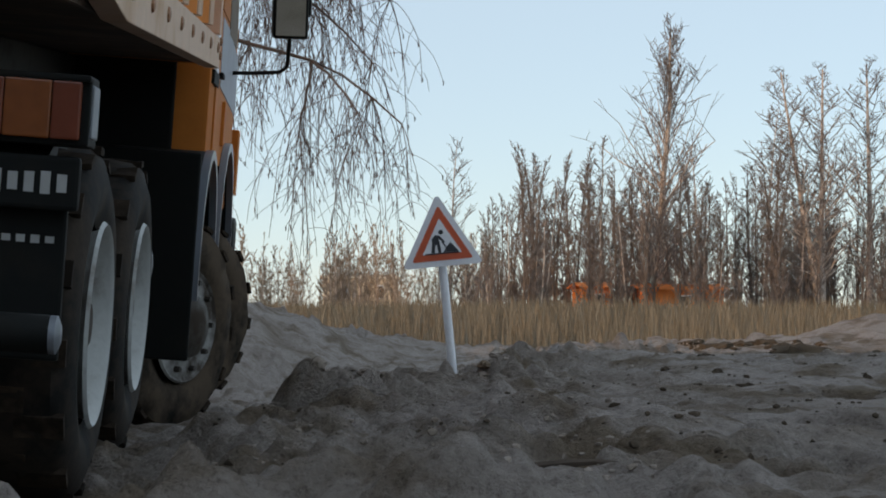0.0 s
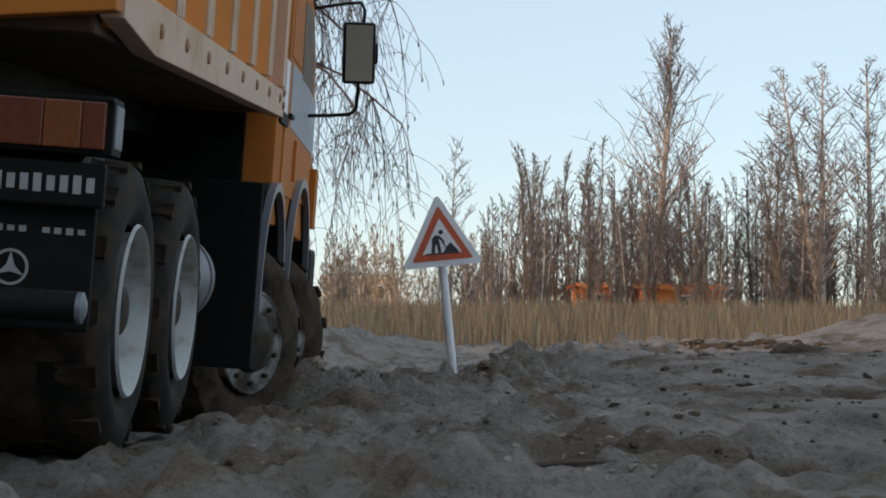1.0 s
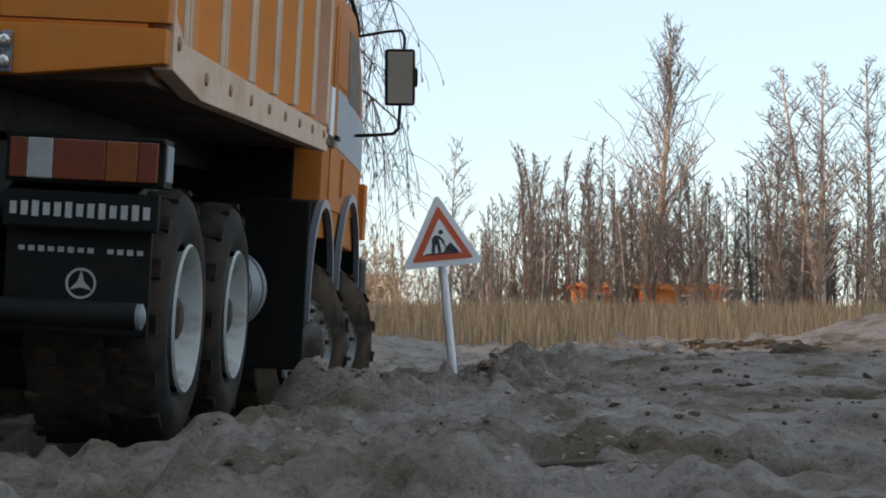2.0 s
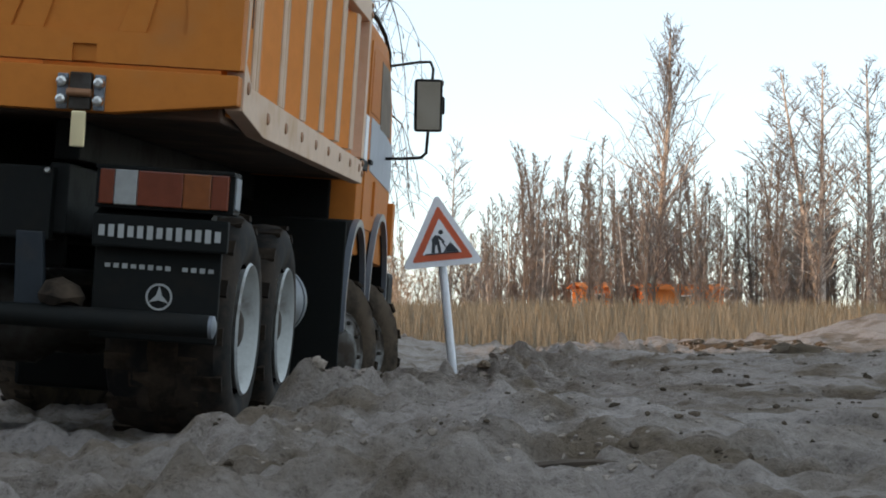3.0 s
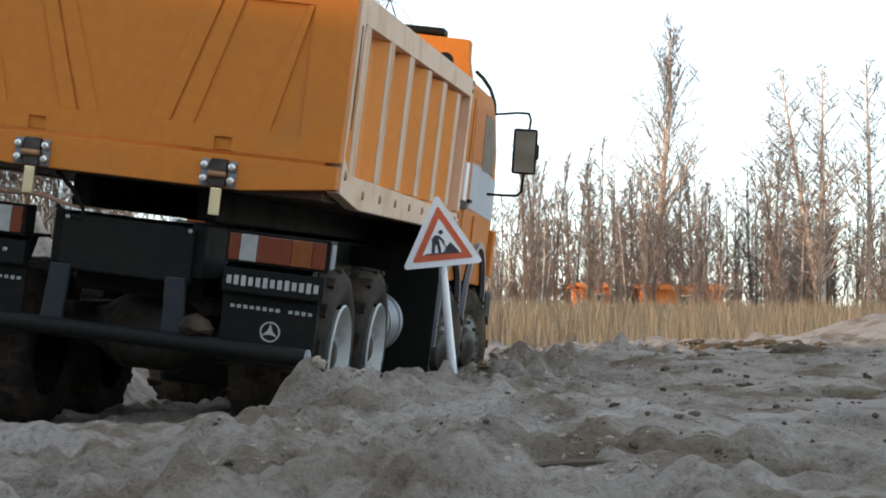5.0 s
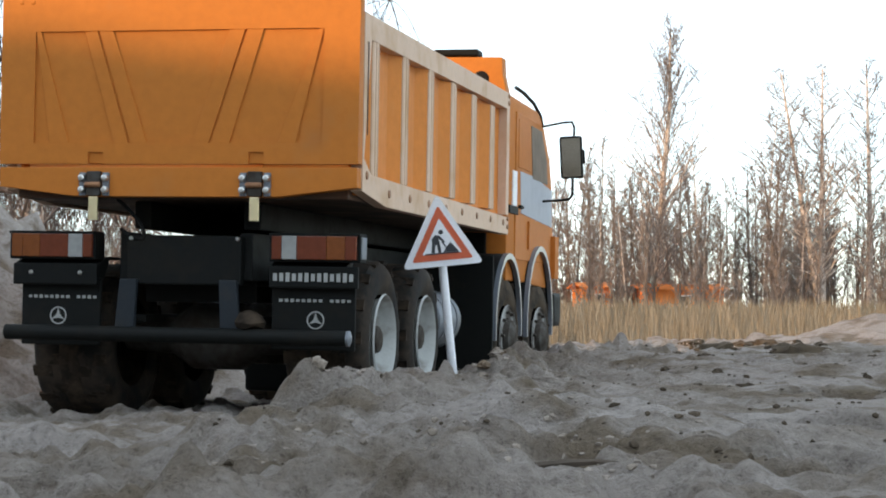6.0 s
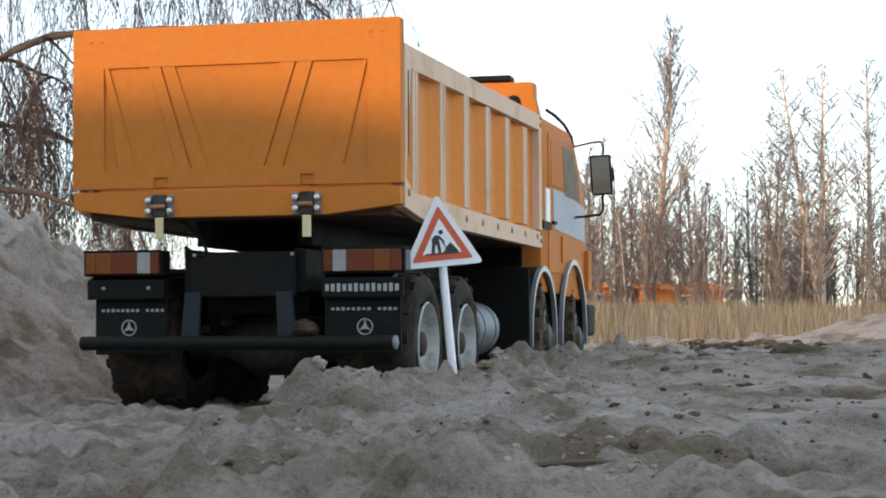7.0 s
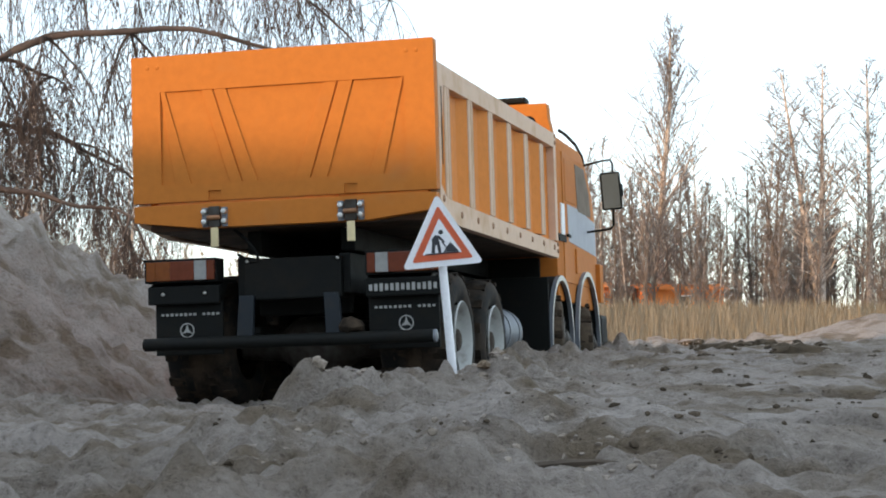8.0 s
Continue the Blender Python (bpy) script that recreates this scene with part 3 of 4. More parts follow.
def make_wheel(s, axle, rear):
    """Built about its own centre; s is +1 on the right side."""
    y, z = AXLES[axle]
    cx = 0.060 if rear else 0.0680
    R = WHEEL_R if rear else WHEEL_R + 0.0028

    def tyre_profile(x0, x1):
        w = x1 - x0
        return [(x0 + 0.10 * w, 0.0208), (x0, 0.0245), (x0 - 0.0006, 0.0292), (x0 + 0.06 * w, R - 0.0022), (x0 + 0.18 * w, R - 0.0004), (x0 + 0.5 * w, R),
                (x1 - 0.18 * w, R - 0.0004), (x1 - 0.06 * w, R - 0.0022), (x1 + 0.0006, 0.0292), (x1, 0.0245), (x1 - 0.10 * w, 0.0208)]
    spans = ((0.0003, 0.0187), (-0.0187, -0.0003)) if rear else ((-0.0120, 0.0112),)
    out = []
    for k, (x0, x1) in enumerate(spans):
        bm = lathe([(s * a, r) for a, r in tyre_profile(x0, x1)], "x", (0, 0, 0), 56, False)
        caked(bm, 0.0006 if rear else 0.0013, axle + 7 * k)
        out.append((bm, x0, x1))
    wheel = part("wheel", out[0][0], M_RUBBER if rear else M_MUDTYRE, truck, "sand-caked wheel with a white rim", True)
    wheel.location = (s * cx, y, z)
    if rear:
        part("inner_tyre", out[1][0], M_RUBBER, wheel, "", True)
        fill = lathe([(s * a, r) for a, r in ((-0.0060, R - 0.0012), (-0.0040, R - 0.0001), (0.0, R + 0.0002), (0.0040, R - 0.0001), (0.0060, R - 0.0012))], "x", (0, 0, 0), 56, False)
        part("packed_mud", caked(fill, 0.0007, axle + 3), M_TREAD, wheel, "mud packed between the twin tyres", True)
    lugs = bmesh.new()
    for bm, x0, x1 in out:
        for k in range(30):
            t = 2 * math.pi * k / 30 + (0.05 if k % 2 else 0)
            m = Matrix.Rotation(t, 4, "X")
            lo, hi = (x0 + 0.0008, (x0 + x1) / 2 + 0.001) if k % 2 else ((x0 + x1) / 2 - 0.001, x1 - 0.0008)
            a, b = sorted((s * lo, s * hi))
            add_box(lugs, a, b, -0.0026, 0.0026, R - 0.0016, R - 0.0001, 0.0, m)
    bmesh.ops.subdivide_edges(lugs, edges=list(lugs.edges), cuts=1)
    part("tread", caked(lugs, 0.0007, axle), M_TREAD, wheel, "sand-filled tread blocks")
    if rear:
        prof = [(0.0192, 0.0212), (0.0200, 0.0206), (0.0190, 0.0196), (0.0150, 0.0186), (0.0112, 0.0150), (0.0100, 0.0110), (0.0100, 0.0001)]
        hub = [(0.0098, 0.0078), (0.0135, 0.0070), (0.0170, 0.0058), (0.0178, 0.0040), (0.0178, 0.0001)]
        ring_r, ring_x = 0.0112, 0.0100
    else:
        prof = [(0.0118, 0.0212), (0.0126, 0.0206), (0.0116, 0.0196), (0.0118, 0.0130), (0.0108, 0.0122), (0.0040, 0.0115), (0.0040, 0.0001)]
        hub = [(0.0036, 0.0122), (0.0120, 0.0122), (0.0150, 0.0112), (0.0165, 0.0070), (0.0175, 0.0045), (0.0175, 0.0001)]
        ring_r, ring_x = 0.0165, 0.0117
    rim = part("rim", lathe([(s * a, r) for a, r in prof], "x", (0, 0, 0), 40, False), M_RIM if rear else M_MUDRIM, wheel, "white rim stained with mud", True)
    part("hub", lathe([(s * a, r) for a, r in hub], "x", (0, 0, 0), 20), M_HUB, wheel, "muddy metal hub", True)
    for k in range(10):
        t = 2 * math.pi * k / 10
        part("wheel_nut", lathe([(s * ring_x, 0.0012), (s * (ring_x + 0.0022), 0.0010)], "x", (0, ring_r * math.cos(t), ring_r * math.sin(t)), 6), M_HUB, wheel)
    wheels.append((wheel, s, axle, cx))


def arch_band(yc, zc, r0, r1, x0, x1, a0, a1, n=22):
    bm = bmesh.new()
    rows = []
    for k in range(n + 1):
        t = radians(a0 + (a1 - a0) * k / n)
        rows.append([bm.verts.new((x, yc + r * math.cos(t), zc + r * math.sin(t))) for x, r in ((x0, r0), (x1, r0), (x1, r1), (x0, r1))])
    for p, q in zip(rows, rows[1:]):
        for j in range(4):
            bm.faces.new((p[j], p[(j + 1) % 4], q[(j + 1) % 4], q[j]))
    bm.faces.new(rows[0]), bm.faces.new(rows[-1])
    return bm


def make_fenders(s):
    for yc, r, a1 in ((0.3680, 0.0455, 190), (0.4860, 0.0535, 188)):
        x0, x1 = sorted((s * 0.046, s * 0.0800))
        f = part("fender", arch_band(yc, -0.0725, r - 0.0025, r - 0.0005, x0, x1, -8, a1), M_BLACK, truck, "black wheel arch with a blue-grey lip", True)
        x0, x1 = sorted((s * 0.0800, s * 0.0828))
        part("fender_lip", arch_band(yc, -0.0725, r - 0.0036, r, x0, x1, -8, a1), M_LIP, f, "blue-grey lip", True)
    # inner width is added: a dark backdrop in place of underbody shade
    x0, x1 = sorted((s * 0.0030, s * 0.0812))
    part("splash_panel", box(x0, x1, 0.3200, 0.3225, -0.1010, -0.0300, 0.0008), M_BLACK, truck, "black splash panel, widened to darken the underbody")


def make_fuel_tank(s):
    prof = [(0.2230, 0.0020), (0.2232, 0.0120), (0.2245, 0.0150), (0.2265, 0.0158), (0.2740, 0.0158), (0.2760, 0.0158), (0.2772, 0.0120), (0.2774, 0.002)]
    t = part("fuel_tank", lathe(prof, "y", (s * 0.0555, 0, -0.0680), 32), M_ALU, truck, "round aluminium tank", True)
    for y in (0.2340, 0.2640):
        part("tank_strap", lathe([(y, 0.0159), (y, 0.0164), (y + 0.003, 0.0164), (y + 0.003, 0.0159)], "y", (s * 0.0555, 0, -0.0680), 32), M_ALU, t)


def make_cab():
    shell = [(0.374, -0.044), (0.374, 0.0680), (0.382, 0.0725), (0.490, 0.0725), (0.510, 0.0655), (0.540, 0.0430), (0.555, 0.0150), (0.560, -0.0420), (0.552, -0.0480), (0.430, -0.0440)]
    cab = part("cab", prism(shell, "x", -0.0790, 0.0790, 0.0016), M_ORANGE, truck, "orange cab with a grey decal", True)
    for s in (-1, 1):
        def side(pts, out, name, mat, label="", parent=cab):
            a, b = sorted((s * 0.0785, s * (0.0790 + out)))
            return part(name, prism(pts, "x", a, b, min(0.0003, out / 3)), mat, parent, label)
        side([(0.400, -0.030), (0.400, 0.0640), (0.498, 0.0640), (0.526, 0.0430), (0.541, 0.016), (0.541, -0.030)], 0.0008, "door", M_ORANGE, "orange cab door")
        side([(0.4070, 0.0290), (0.4070, 0.0600), (0.4460, 0.0610), (0.4560, 0.0290)], 0.0012, "side_panel", M_ORANGE, "orange rear side panel")
        side([(0.4620, 0.0250), (0.4540, 0.0600), (0.4960, 0.0600), (0.5190, 0.0420), (0.5240, 0.0250)], 0.0012, "side_window", M_PANE, "side window with its pale interior painted in")
        side([(0.4190, 0.0000), (0.4150, 0.0270), (0.4700, 0.0270), (0.5440, 0.0220), (0.5460, -0.0040)], 0.0011, "grey_decal", M_GREY, "silver-grey side decal")
        side([(0.3900, 0.0036), (0.3900, 0.0260), (0.4040, 0.0260), (0.4040, 0.0036)], 0.0010, "white_decal", M_WHITE, "white vertical stripe")
        side([(0.3780, -0.0016), (0.3780, 0.0036), (0.4080, 0.0036), (0.4080, -0.0016)], 0.0012, "black_band", M_BLACK)
        side([(0.4450, -0.0220), (0.4450, -0.0040), (0.4520, -0.0040), (0.4520, -0.0220)], 0.0022, "grab_handle", M_ORANGE)
        side([(0.4100, 0.0030), (0.4100, 0.0050), (0.4220, 0.0050), (0.4220, 0.0030)], 0.0025, "door_handle", M_BLACK)
        side([(0.5480, -0.0400), (0.5480, -0.0100), (0.5640, -0.0100), (0.5640, -0.0400)], 0.0035, "corner_deflector", M_ORANGE, "orange corner panel")
        x0, x1 = sorted((s * 0.0700, s * 0.0835))
        part("bumper_end", box(x0, x1, 0.5400, 0.5720, -0.0740, -0.0500, 0.003), M_BLACK, cab, "black bumper corner")
        part("roof_rail", tube([(s * 0.0785, 0.506, 0.0650), (s * 0.0790, 0.496, 0.0705), (s * 0.0785, 0.470, 0.0765), (s * 0.0770, 0.440, 0.0800), (s * 0.0755, 0.418, 0.0812)], 0.0012), M_BLACK, cab, "black roof trim", True)
    part("front_bumper", box(-0.0815, 0.0815, 0.552, 0.574, -0.0720, -0.0500, 0.003), M_BLACK, cab, "black front bumper")
    part("windscreen", prism([(0.5125, 0.0645), (0.5415, 0.0430), (0.5510, 0.0240), (0.5490, 0.0240), (0.5390, 0.0430), (0.5105, 0.0630)], "x", -0.070, 0.070), M_GLASS, cab, "tinted windscreen")
    part("roof_top", prism([(0.386, 0.0715), (0.390, 0.0770), (0.470, 0.0770), (0.492, 0.0725)], "x", -0.0700, 0.0700, 0.002), M_PALE, cab, "pale roof top", True)
    for x in (-0.020, 0.020):
        part("cab_window", box(x - 0.014, x + 0.014, 0.3732, 0.376, 0.030, 0.060, 0.0004), M_GLASS, cab)
    part("engine_cover", box(-0.0665, 0.0665, 0.3700, 0.3738, -0.0560, 0.0220, 0.001), M_BLACK, cab, "black engine cover behind the cab")
    snork = part("air_box", prism([(0.0340, 0.0600), (0.0340, 0.0925), (0.0370, 0.0940), (0.0770, 0.0935), (0.0775, 0.0830), (0.0800, 0.0720), (0.0800, 0.0600)], "y", 0.3600, 0.3735, 0.001), M_ORANGE, truck, "orange air intake box behind the cab", True)
    part("air_box_lid", box(0.0340, 0.0620, 0.3590, 0.3745, 0.0945, 0.0985, 0.001), M_BLACK, snork, "black lid")
    part("air_box_hole", lathe([(0.3592, 0.0040), (0.3596, 0.0050), (0.3606, 0.0050)], "y", (0.0640, 0, 0.0800), 18), M_BLACK, snork)


def make_mirror(s):
    m = pose(s * 0.1040, 0.4740, 0.0405, 6, s * -3, s * 6)
    mir = part("wing_mirror", box(-0.0076, 0.0076, -0.0020, 0.0050, -0.0142, 0.0142, 0.0018, m), M_BLACK, truck, "black wing mirror on a bent arm", True)
    part("mirror_glass", box(-0.0062, 0.0062, -0.0024, -0.0019, -0.0128, 0.0128, 0.0, m), M_MIRROR, mir, "mirror glass")
    part("mirror_back", box(-0.0010, 0.0090, 0.0010, 0.0062, -0.0050, 0.0050, 0.0015, m), M_BLACK, mir)
    part("arm", tube([(s * 0.0785, 0.505, 0.0640), (s * 0.0960, 0.490, 0.0655), (s * 0.1030, 0.482, 0.0650), (s * 0.1050, 0.479, 0.0610), (s * 0.1050, 0.477, 0.0520)], 0.0008), M_BLACK, mir, "", True)
    part("arm", tube([(s * 0.0785, 0.505, 0.0125), (s * 0.0900, 0.495, 0.0125), (s * 0.1010, 0.486, 0.0130), (s * 0.1040, 0.482, 0.0155), (s * 0.1045, 0.478, 0.0280)], 0.0009), M_BLACK, mir, "", True)


M_BRONZE = plain("rusty_rivet", (0.30, 0.14, 0.07), 0.5, 0.3, 0.2, 200.0)
make_tailgate()
make_dump_body()
make_chassis()
make_cab()
for side_sign in (-1, 1):
    make_hinge(side_sign)
    make_tail_light(side_sign)
    make_mud_guard(side_sign)
    make_fenders(side_sign)
    make_fuel_tank(side_sign)
    make_mirror(side_sign)
    for axle_number in range(4):
        make_wheel(side_sign, axle_number, axle_number < 2)
part("sand_lump", caked(lathe([(0.0, 0.0005), (0.001, 0.0060), (0.003, 0.0070), (0.006, 0.0050), (0.008, 0.0005)], "z", (0.034, 0.006, -0.0712), 14), 0.0022, 3), M_TREAD, truck, "lump of sand on the bumper", True)


# ---------------------------------------------------------------- the small road-works sign
def make_sign():
    sign = tagged(empty("road_sign"), "small white-edged red triangle sign on a leaning white pole", "road sign")
    sign.matrix_world = pose(0.0050, 0.90, 0.058, 0, -5.6, 6)
    part("pole", lathe([(-0.012, 0.0021), (0.0, 0.0021), (0.056, 0.0020), (0.060, 0.0018)], "z", (0, 0, 0), 14), M_WHITE, sign, "white pole", True)
    def tri(h, r, y0, y1):
        """A triangle with round corners: side h about the centre."""
        pts = []
        for a in (90, 210, 330):
            cx, cz = h * math.cos(radians(a)), h * math.sin(radians(a))
            for d in (-60, -20, 20, 60):
                pts.append((cx + r * math.cos(radians(a + d)), cz * 1.03 + 0.0650 + r * math.sin(radians(a + d))))
        return prism(pts, "y", y0, y1)
    plate = part("plate", tri(0.0200, 0.0013, -0.0036, -0.0022), M_WHITE, sign, "white triangle plate")
    part("red_border", tri(0.0158, 0.0006, -0.0039, -0.0034), M_SIGNRED, plate, "red border")
    part("white_field", tri(0.0104, 0.0003, -0.0042, -0.0037), M_WHITE, plate)
    def mark(pts, name="pictogram_shape"):
        part(name, prism([(x, z + 0.0645) for x, z in pts], "y", -0.0044, -0.0040), M_INK, plate)
    mark([(-0.0082, -0.0046), (0.0082, -0.0046), (0.0082, -0.0052), (-0.0082, -0.0052)])
    mark([(0.0005, -0.0045), (0.0035, -0.0008), (0.0042, 0.0002), (0.0050, -0.0006), (0.0080, -0.0045)])
    mark([(-0.0052, -0.0045), (-0.0036, -0.0045), (-0.0030, -0.0010), (-0.0022, -0.0008), (-0.0018, -0.0045), (-0.0004, -0.0045), (-0.0008, 0.0008),
          (-0.0012, 0.0022), (0.0012, 0.0000), (0.0018, 0.0006), (-0.0006, 0.0036), (-0.0026, 0.0040), (-0.0044, 0.0022), (-0.0044, 0.0000)])
    mark([(0.0002 + 0.0012 * math.cos(radians(45 * k)), 0.0052 + 0.0012 * math.sin(radians(45 * k))) for k in range(8)])
    mark([(0.0006, 0.0008), (0.0032, -0.0030), (0.0027, -0.0033), (0.0001, 0.0004)])



make_sign()

# ---------------------------------------------------------------- trees
def bend(rng, start, direction, length, steps, wander, droop=0.0, lift=0.0):
    pts, d = [start.copy()], direction.normalized()
    for k in range(steps):
        d = (d + Vector((rng.uniform(-1, 1), rng.uniform(-1, 1), rng.uniform(-1, 1))) * wander + Vector((0, 0, lift - droop))).normalized()
        pts.append(pts[-1] + d * (length / steps))
    return pts


def make_tree(rng, height, thick, bark, stems=1, limbs=30, reach=0.25, rise=1.4, twigs=5, low=0.12, fan=0.14, name="birch_tree",
              label="bare birch with a pale trunk and fine twigs", crown_bark=None):
    """A bare tree: stems and limbs in one mesh, the fine twigs in another; reach is the longest limb as a share of the height."""
    tree = tagged(empty(name), label, "tree", "trees at the edge of the field")
    trunk, crown = Rods(6), Rods(3)
    for stem in range(stems):
        many = stems > 1
        lean = Vector((rng.uniform(-fan, fan), rng.uniform(-fan, fan), 1)) if many else Vector((rng.uniform(-0.04, 0.04), rng.uniform(-0.04, 0.04), 1))
        h = height * (rng.uniform(0.6, 1.0) if many else 1.0)
        foot = Vector((rng.uniform(-0.35, 0.35), rng.uniform(-0.3, 0.3), -0.25)) if many else Vector((0, 0, -0.25))
        pts = bend(rng, foot, lean, h, 10, 0.05)
        trunk.add(pts, thick, max(0.005, thick * 0.16))
        for k in range(limbs):
            u = low + (0.97 - low) * (k + rng.random()) / limbs
            i = min(9, int(u * 10))
            p = pts[i].lerp(pts[i + 1], u * 10 - i)
            a = rng.uniform(0, 2 * math.pi)
            full = min(1.0, 0.45 + 1.6 * (u - low)) * (1.03 - u) ** 1.1
            ln = h * (0.05 + reach * full * rng.uniform(0.55, 1.25))
            limb = bend(rng, p, Vector((math.cos(a), math.sin(a), rng.uniform(0.5, 1.3) * rise)), ln, 4, 0.17, lift=0.06)
            r = max(0.0090, thick * 0.30 * (1 - u))
            (trunk if r > 0.012 else crown).add(limb, r, 0.0070)
            for j in range(twigs):
                q = limb[rng.randint(1, 4)]
                b = rng.uniform(0, 2 * math.pi)
                tw = bend(rng, q, Vector((math.cos(b), math.sin(b), rng.uniform(0.2, 1.5) * rise)), ln * rng.uniform(0.22, 0.6), 2, 0.24)
                crown.add(tw, 0.0072, 0.0048)
                if rng.random() < 0.7:
                    c = rng.uniform(0, 2 * math.pi)
                    crown.add(bend(rng, tw[1], Vector((math.cos(c), math.sin(c), rng.uniform(0.0, 1.4))), ln * rng.uniform(0.14, 0.36), 1, 0.25), 0.0062, 0.0040)
    trunk.build("trunk", bark, tree)
    crown.build("crown", crown_bark or M_TWIG, tree)
    return tree


def ground_at(x, y):
    return float(ground_height(np.array([x]), np.array([y]))[0])


def stand(tree, x, y, turn, size):
    m = Matrix.LocRotScale((x, y, ground_at(x, y)), Euler((0, 0, radians(turn))), (size, size, size))
    return copy_thing(tree, m)


def make_woods():
    rng = random.Random(11)
    slim = "slender leafless tree with upright stems"
    dense = "tangled leafless brown shrub"
    # one of each kind, then their copies
    tall = make_tree(rng, 6.1, 0.105, M_BARK, 1, 95, 0.36, 1.5, 6, 0.14)
    forked = make_tree(rng, 5.2, 0.085, M_BARK, 1, 60, 0.30, 1.0, 6, 0.16)
    white = make_tree(rng, 4.2, 0.040, M_BARK, 1, 34, 0.22, 1.2, 5, 0.14)
    alder = make_tree(rng, 4.1, 0.040, M_DARKBARK, 2, 36, 0.22, 0.9, 7, 0.14, 0.09, "alder_tree", "bare dark-barked alder with dense twigs")
    slims = [make_tree(rng, 3.3, 0.026, M_DARKBARK, 1, 24, 0.20, 1.7, 4, 0.10, 0.1, "sapling", slim),
             make_tree(rng, 3.0, 0.022, M_DARKBARK, 2, 16, 0.17, 2.0, 4, 0.12, 0.08, "sapling", slim),
             make_tree(rng, 2.7, 0.018, M_BARK, 2, 18, 0.20, 1.8, 4, 0.10, 0.10, "sapling", slim),
             make_tree(rng, 3.2, 0.028, M_DARKBARK, 1, 30, 0.27, 1.0, 5, 0.10, 0.1, "sapling", "slender leafless tree with spreading twigs")]
    shrubs = [make_tree(rng, 2.1, 0.015, M_DARKBARK, 6, 9, 0.24, 1.3, 5, 0.06, 0.22, "shrub", dense),
              make_tree(rng, 1.6, 0.013, M_DARKBARK, 7, 9, 0.26, 1.2, 5, 0.05, 0.28, "shrub", dense)]
    pale = make_tree(rng, 2.5, 0.016, M_BARK, 5, 12, 0.24, 1.5, 5, 0.08, 0.16, "shrub", "pale tan leafless shrub lit by the sun", M_PALETWIG)
    for tree, x, y, turn in ((tall, 4.30, 38.0, 0), (forked, 7.45, 37.0, 10), (white, 0.15, 42.0, 80), (alder, 6.45, 36.5, 120), (slims[0], 1.78, 36.0, 160), (slims[1], 2.45, 37.0, 200),
                             (slims[2], 1.0, 36.5, 240), (slims[3], 3.35, 36.2, 280), (shrubs[0], 3.0, 35.4, 20), (shrubs[1], 5.2, 35.0, 50), (pale, -2.3, 40.0, 70)):
        tree.matrix_world = pose(x, y, ground_at(x, y), 0, 0, turn)
    limb = stand(forked, 7.62, 37.05, 200, 0.80)
    limb.matrix_world = limb.matrix_world @ pose(0, 0, 0, -3, -9, 0)
    for tree, x, y, turn, size in ((forked, 8.75, 38.5, 200, 1.05), (white, 9.6, 39.0, 10, 1.25), (white, 2.1, 42.0, 120, 0.9), (white, 5.6, 41.0, 250, 0.95), (white, 7.0, 41.0, 20, 1.15),
                                   (white, -6.8, 40.0, 70, 1.15), (tall, -8.4, 38.0, 140, 0.85), (forked, -9.4, 36.0, 300, 1.0), (white, -7.6, 36.0, 200, 1.2), (white, -6.2, 37.0, 20, 1.0),
                                   (white, 3.5, 42.0, 310, 1.0), (forked, 11.5, 38.0, 15, 1.2), (alder, 6.75, 39.5, 10, 1.0), (alder, 5.0, 37.0, 40, 0.74), (alder, 3.95, 37.0, 230, 0.78),
                                   (alder, 7.9, 38.5, 300, 0.85), (alder, 9.2, 37.0, 90, 0.9), (alder, 3.3, 39.0, 60, 0.72)):
        stand(tree, x, y, turn, size)
    # the thicket rises from the middle of the field towards the tall birches
    for k in range(165):
        x = 0.5 + 10.5 * (k + rng.random()) / 145 if k < 145 else rng.uniform(-12, -5.5)
        size = rng.uniform(0.66, 1.08) * (0.80 if x < 1.3 else 1.14 if x < 4.2 else 1.0)
        stand(rng.choice(slims), x, rng.uniform(35.5, 44), rng.uniform(0, 360), size)
    for k in range(52):
        x = 0.6 + 10.5 * (k + rng.random()) / 34 if k < 34 else rng.uniform(-12, -4.5)
        stand(rng.choice(shrubs), x, rng.uniform(34.5, 42), rng.uniform(0, 360), rng.uniform(0.7, 1.1))
    for k in range(40):
        x = -4.6 + 5.6 * (k + rng.random()) / 28 if k < 28 else rng.uniform(-9.5, -5.0)
        stand(pale, x, rng.uniform(37, 46), rng.uniform(0, 360), rng.uniform(0.55, 1.0))


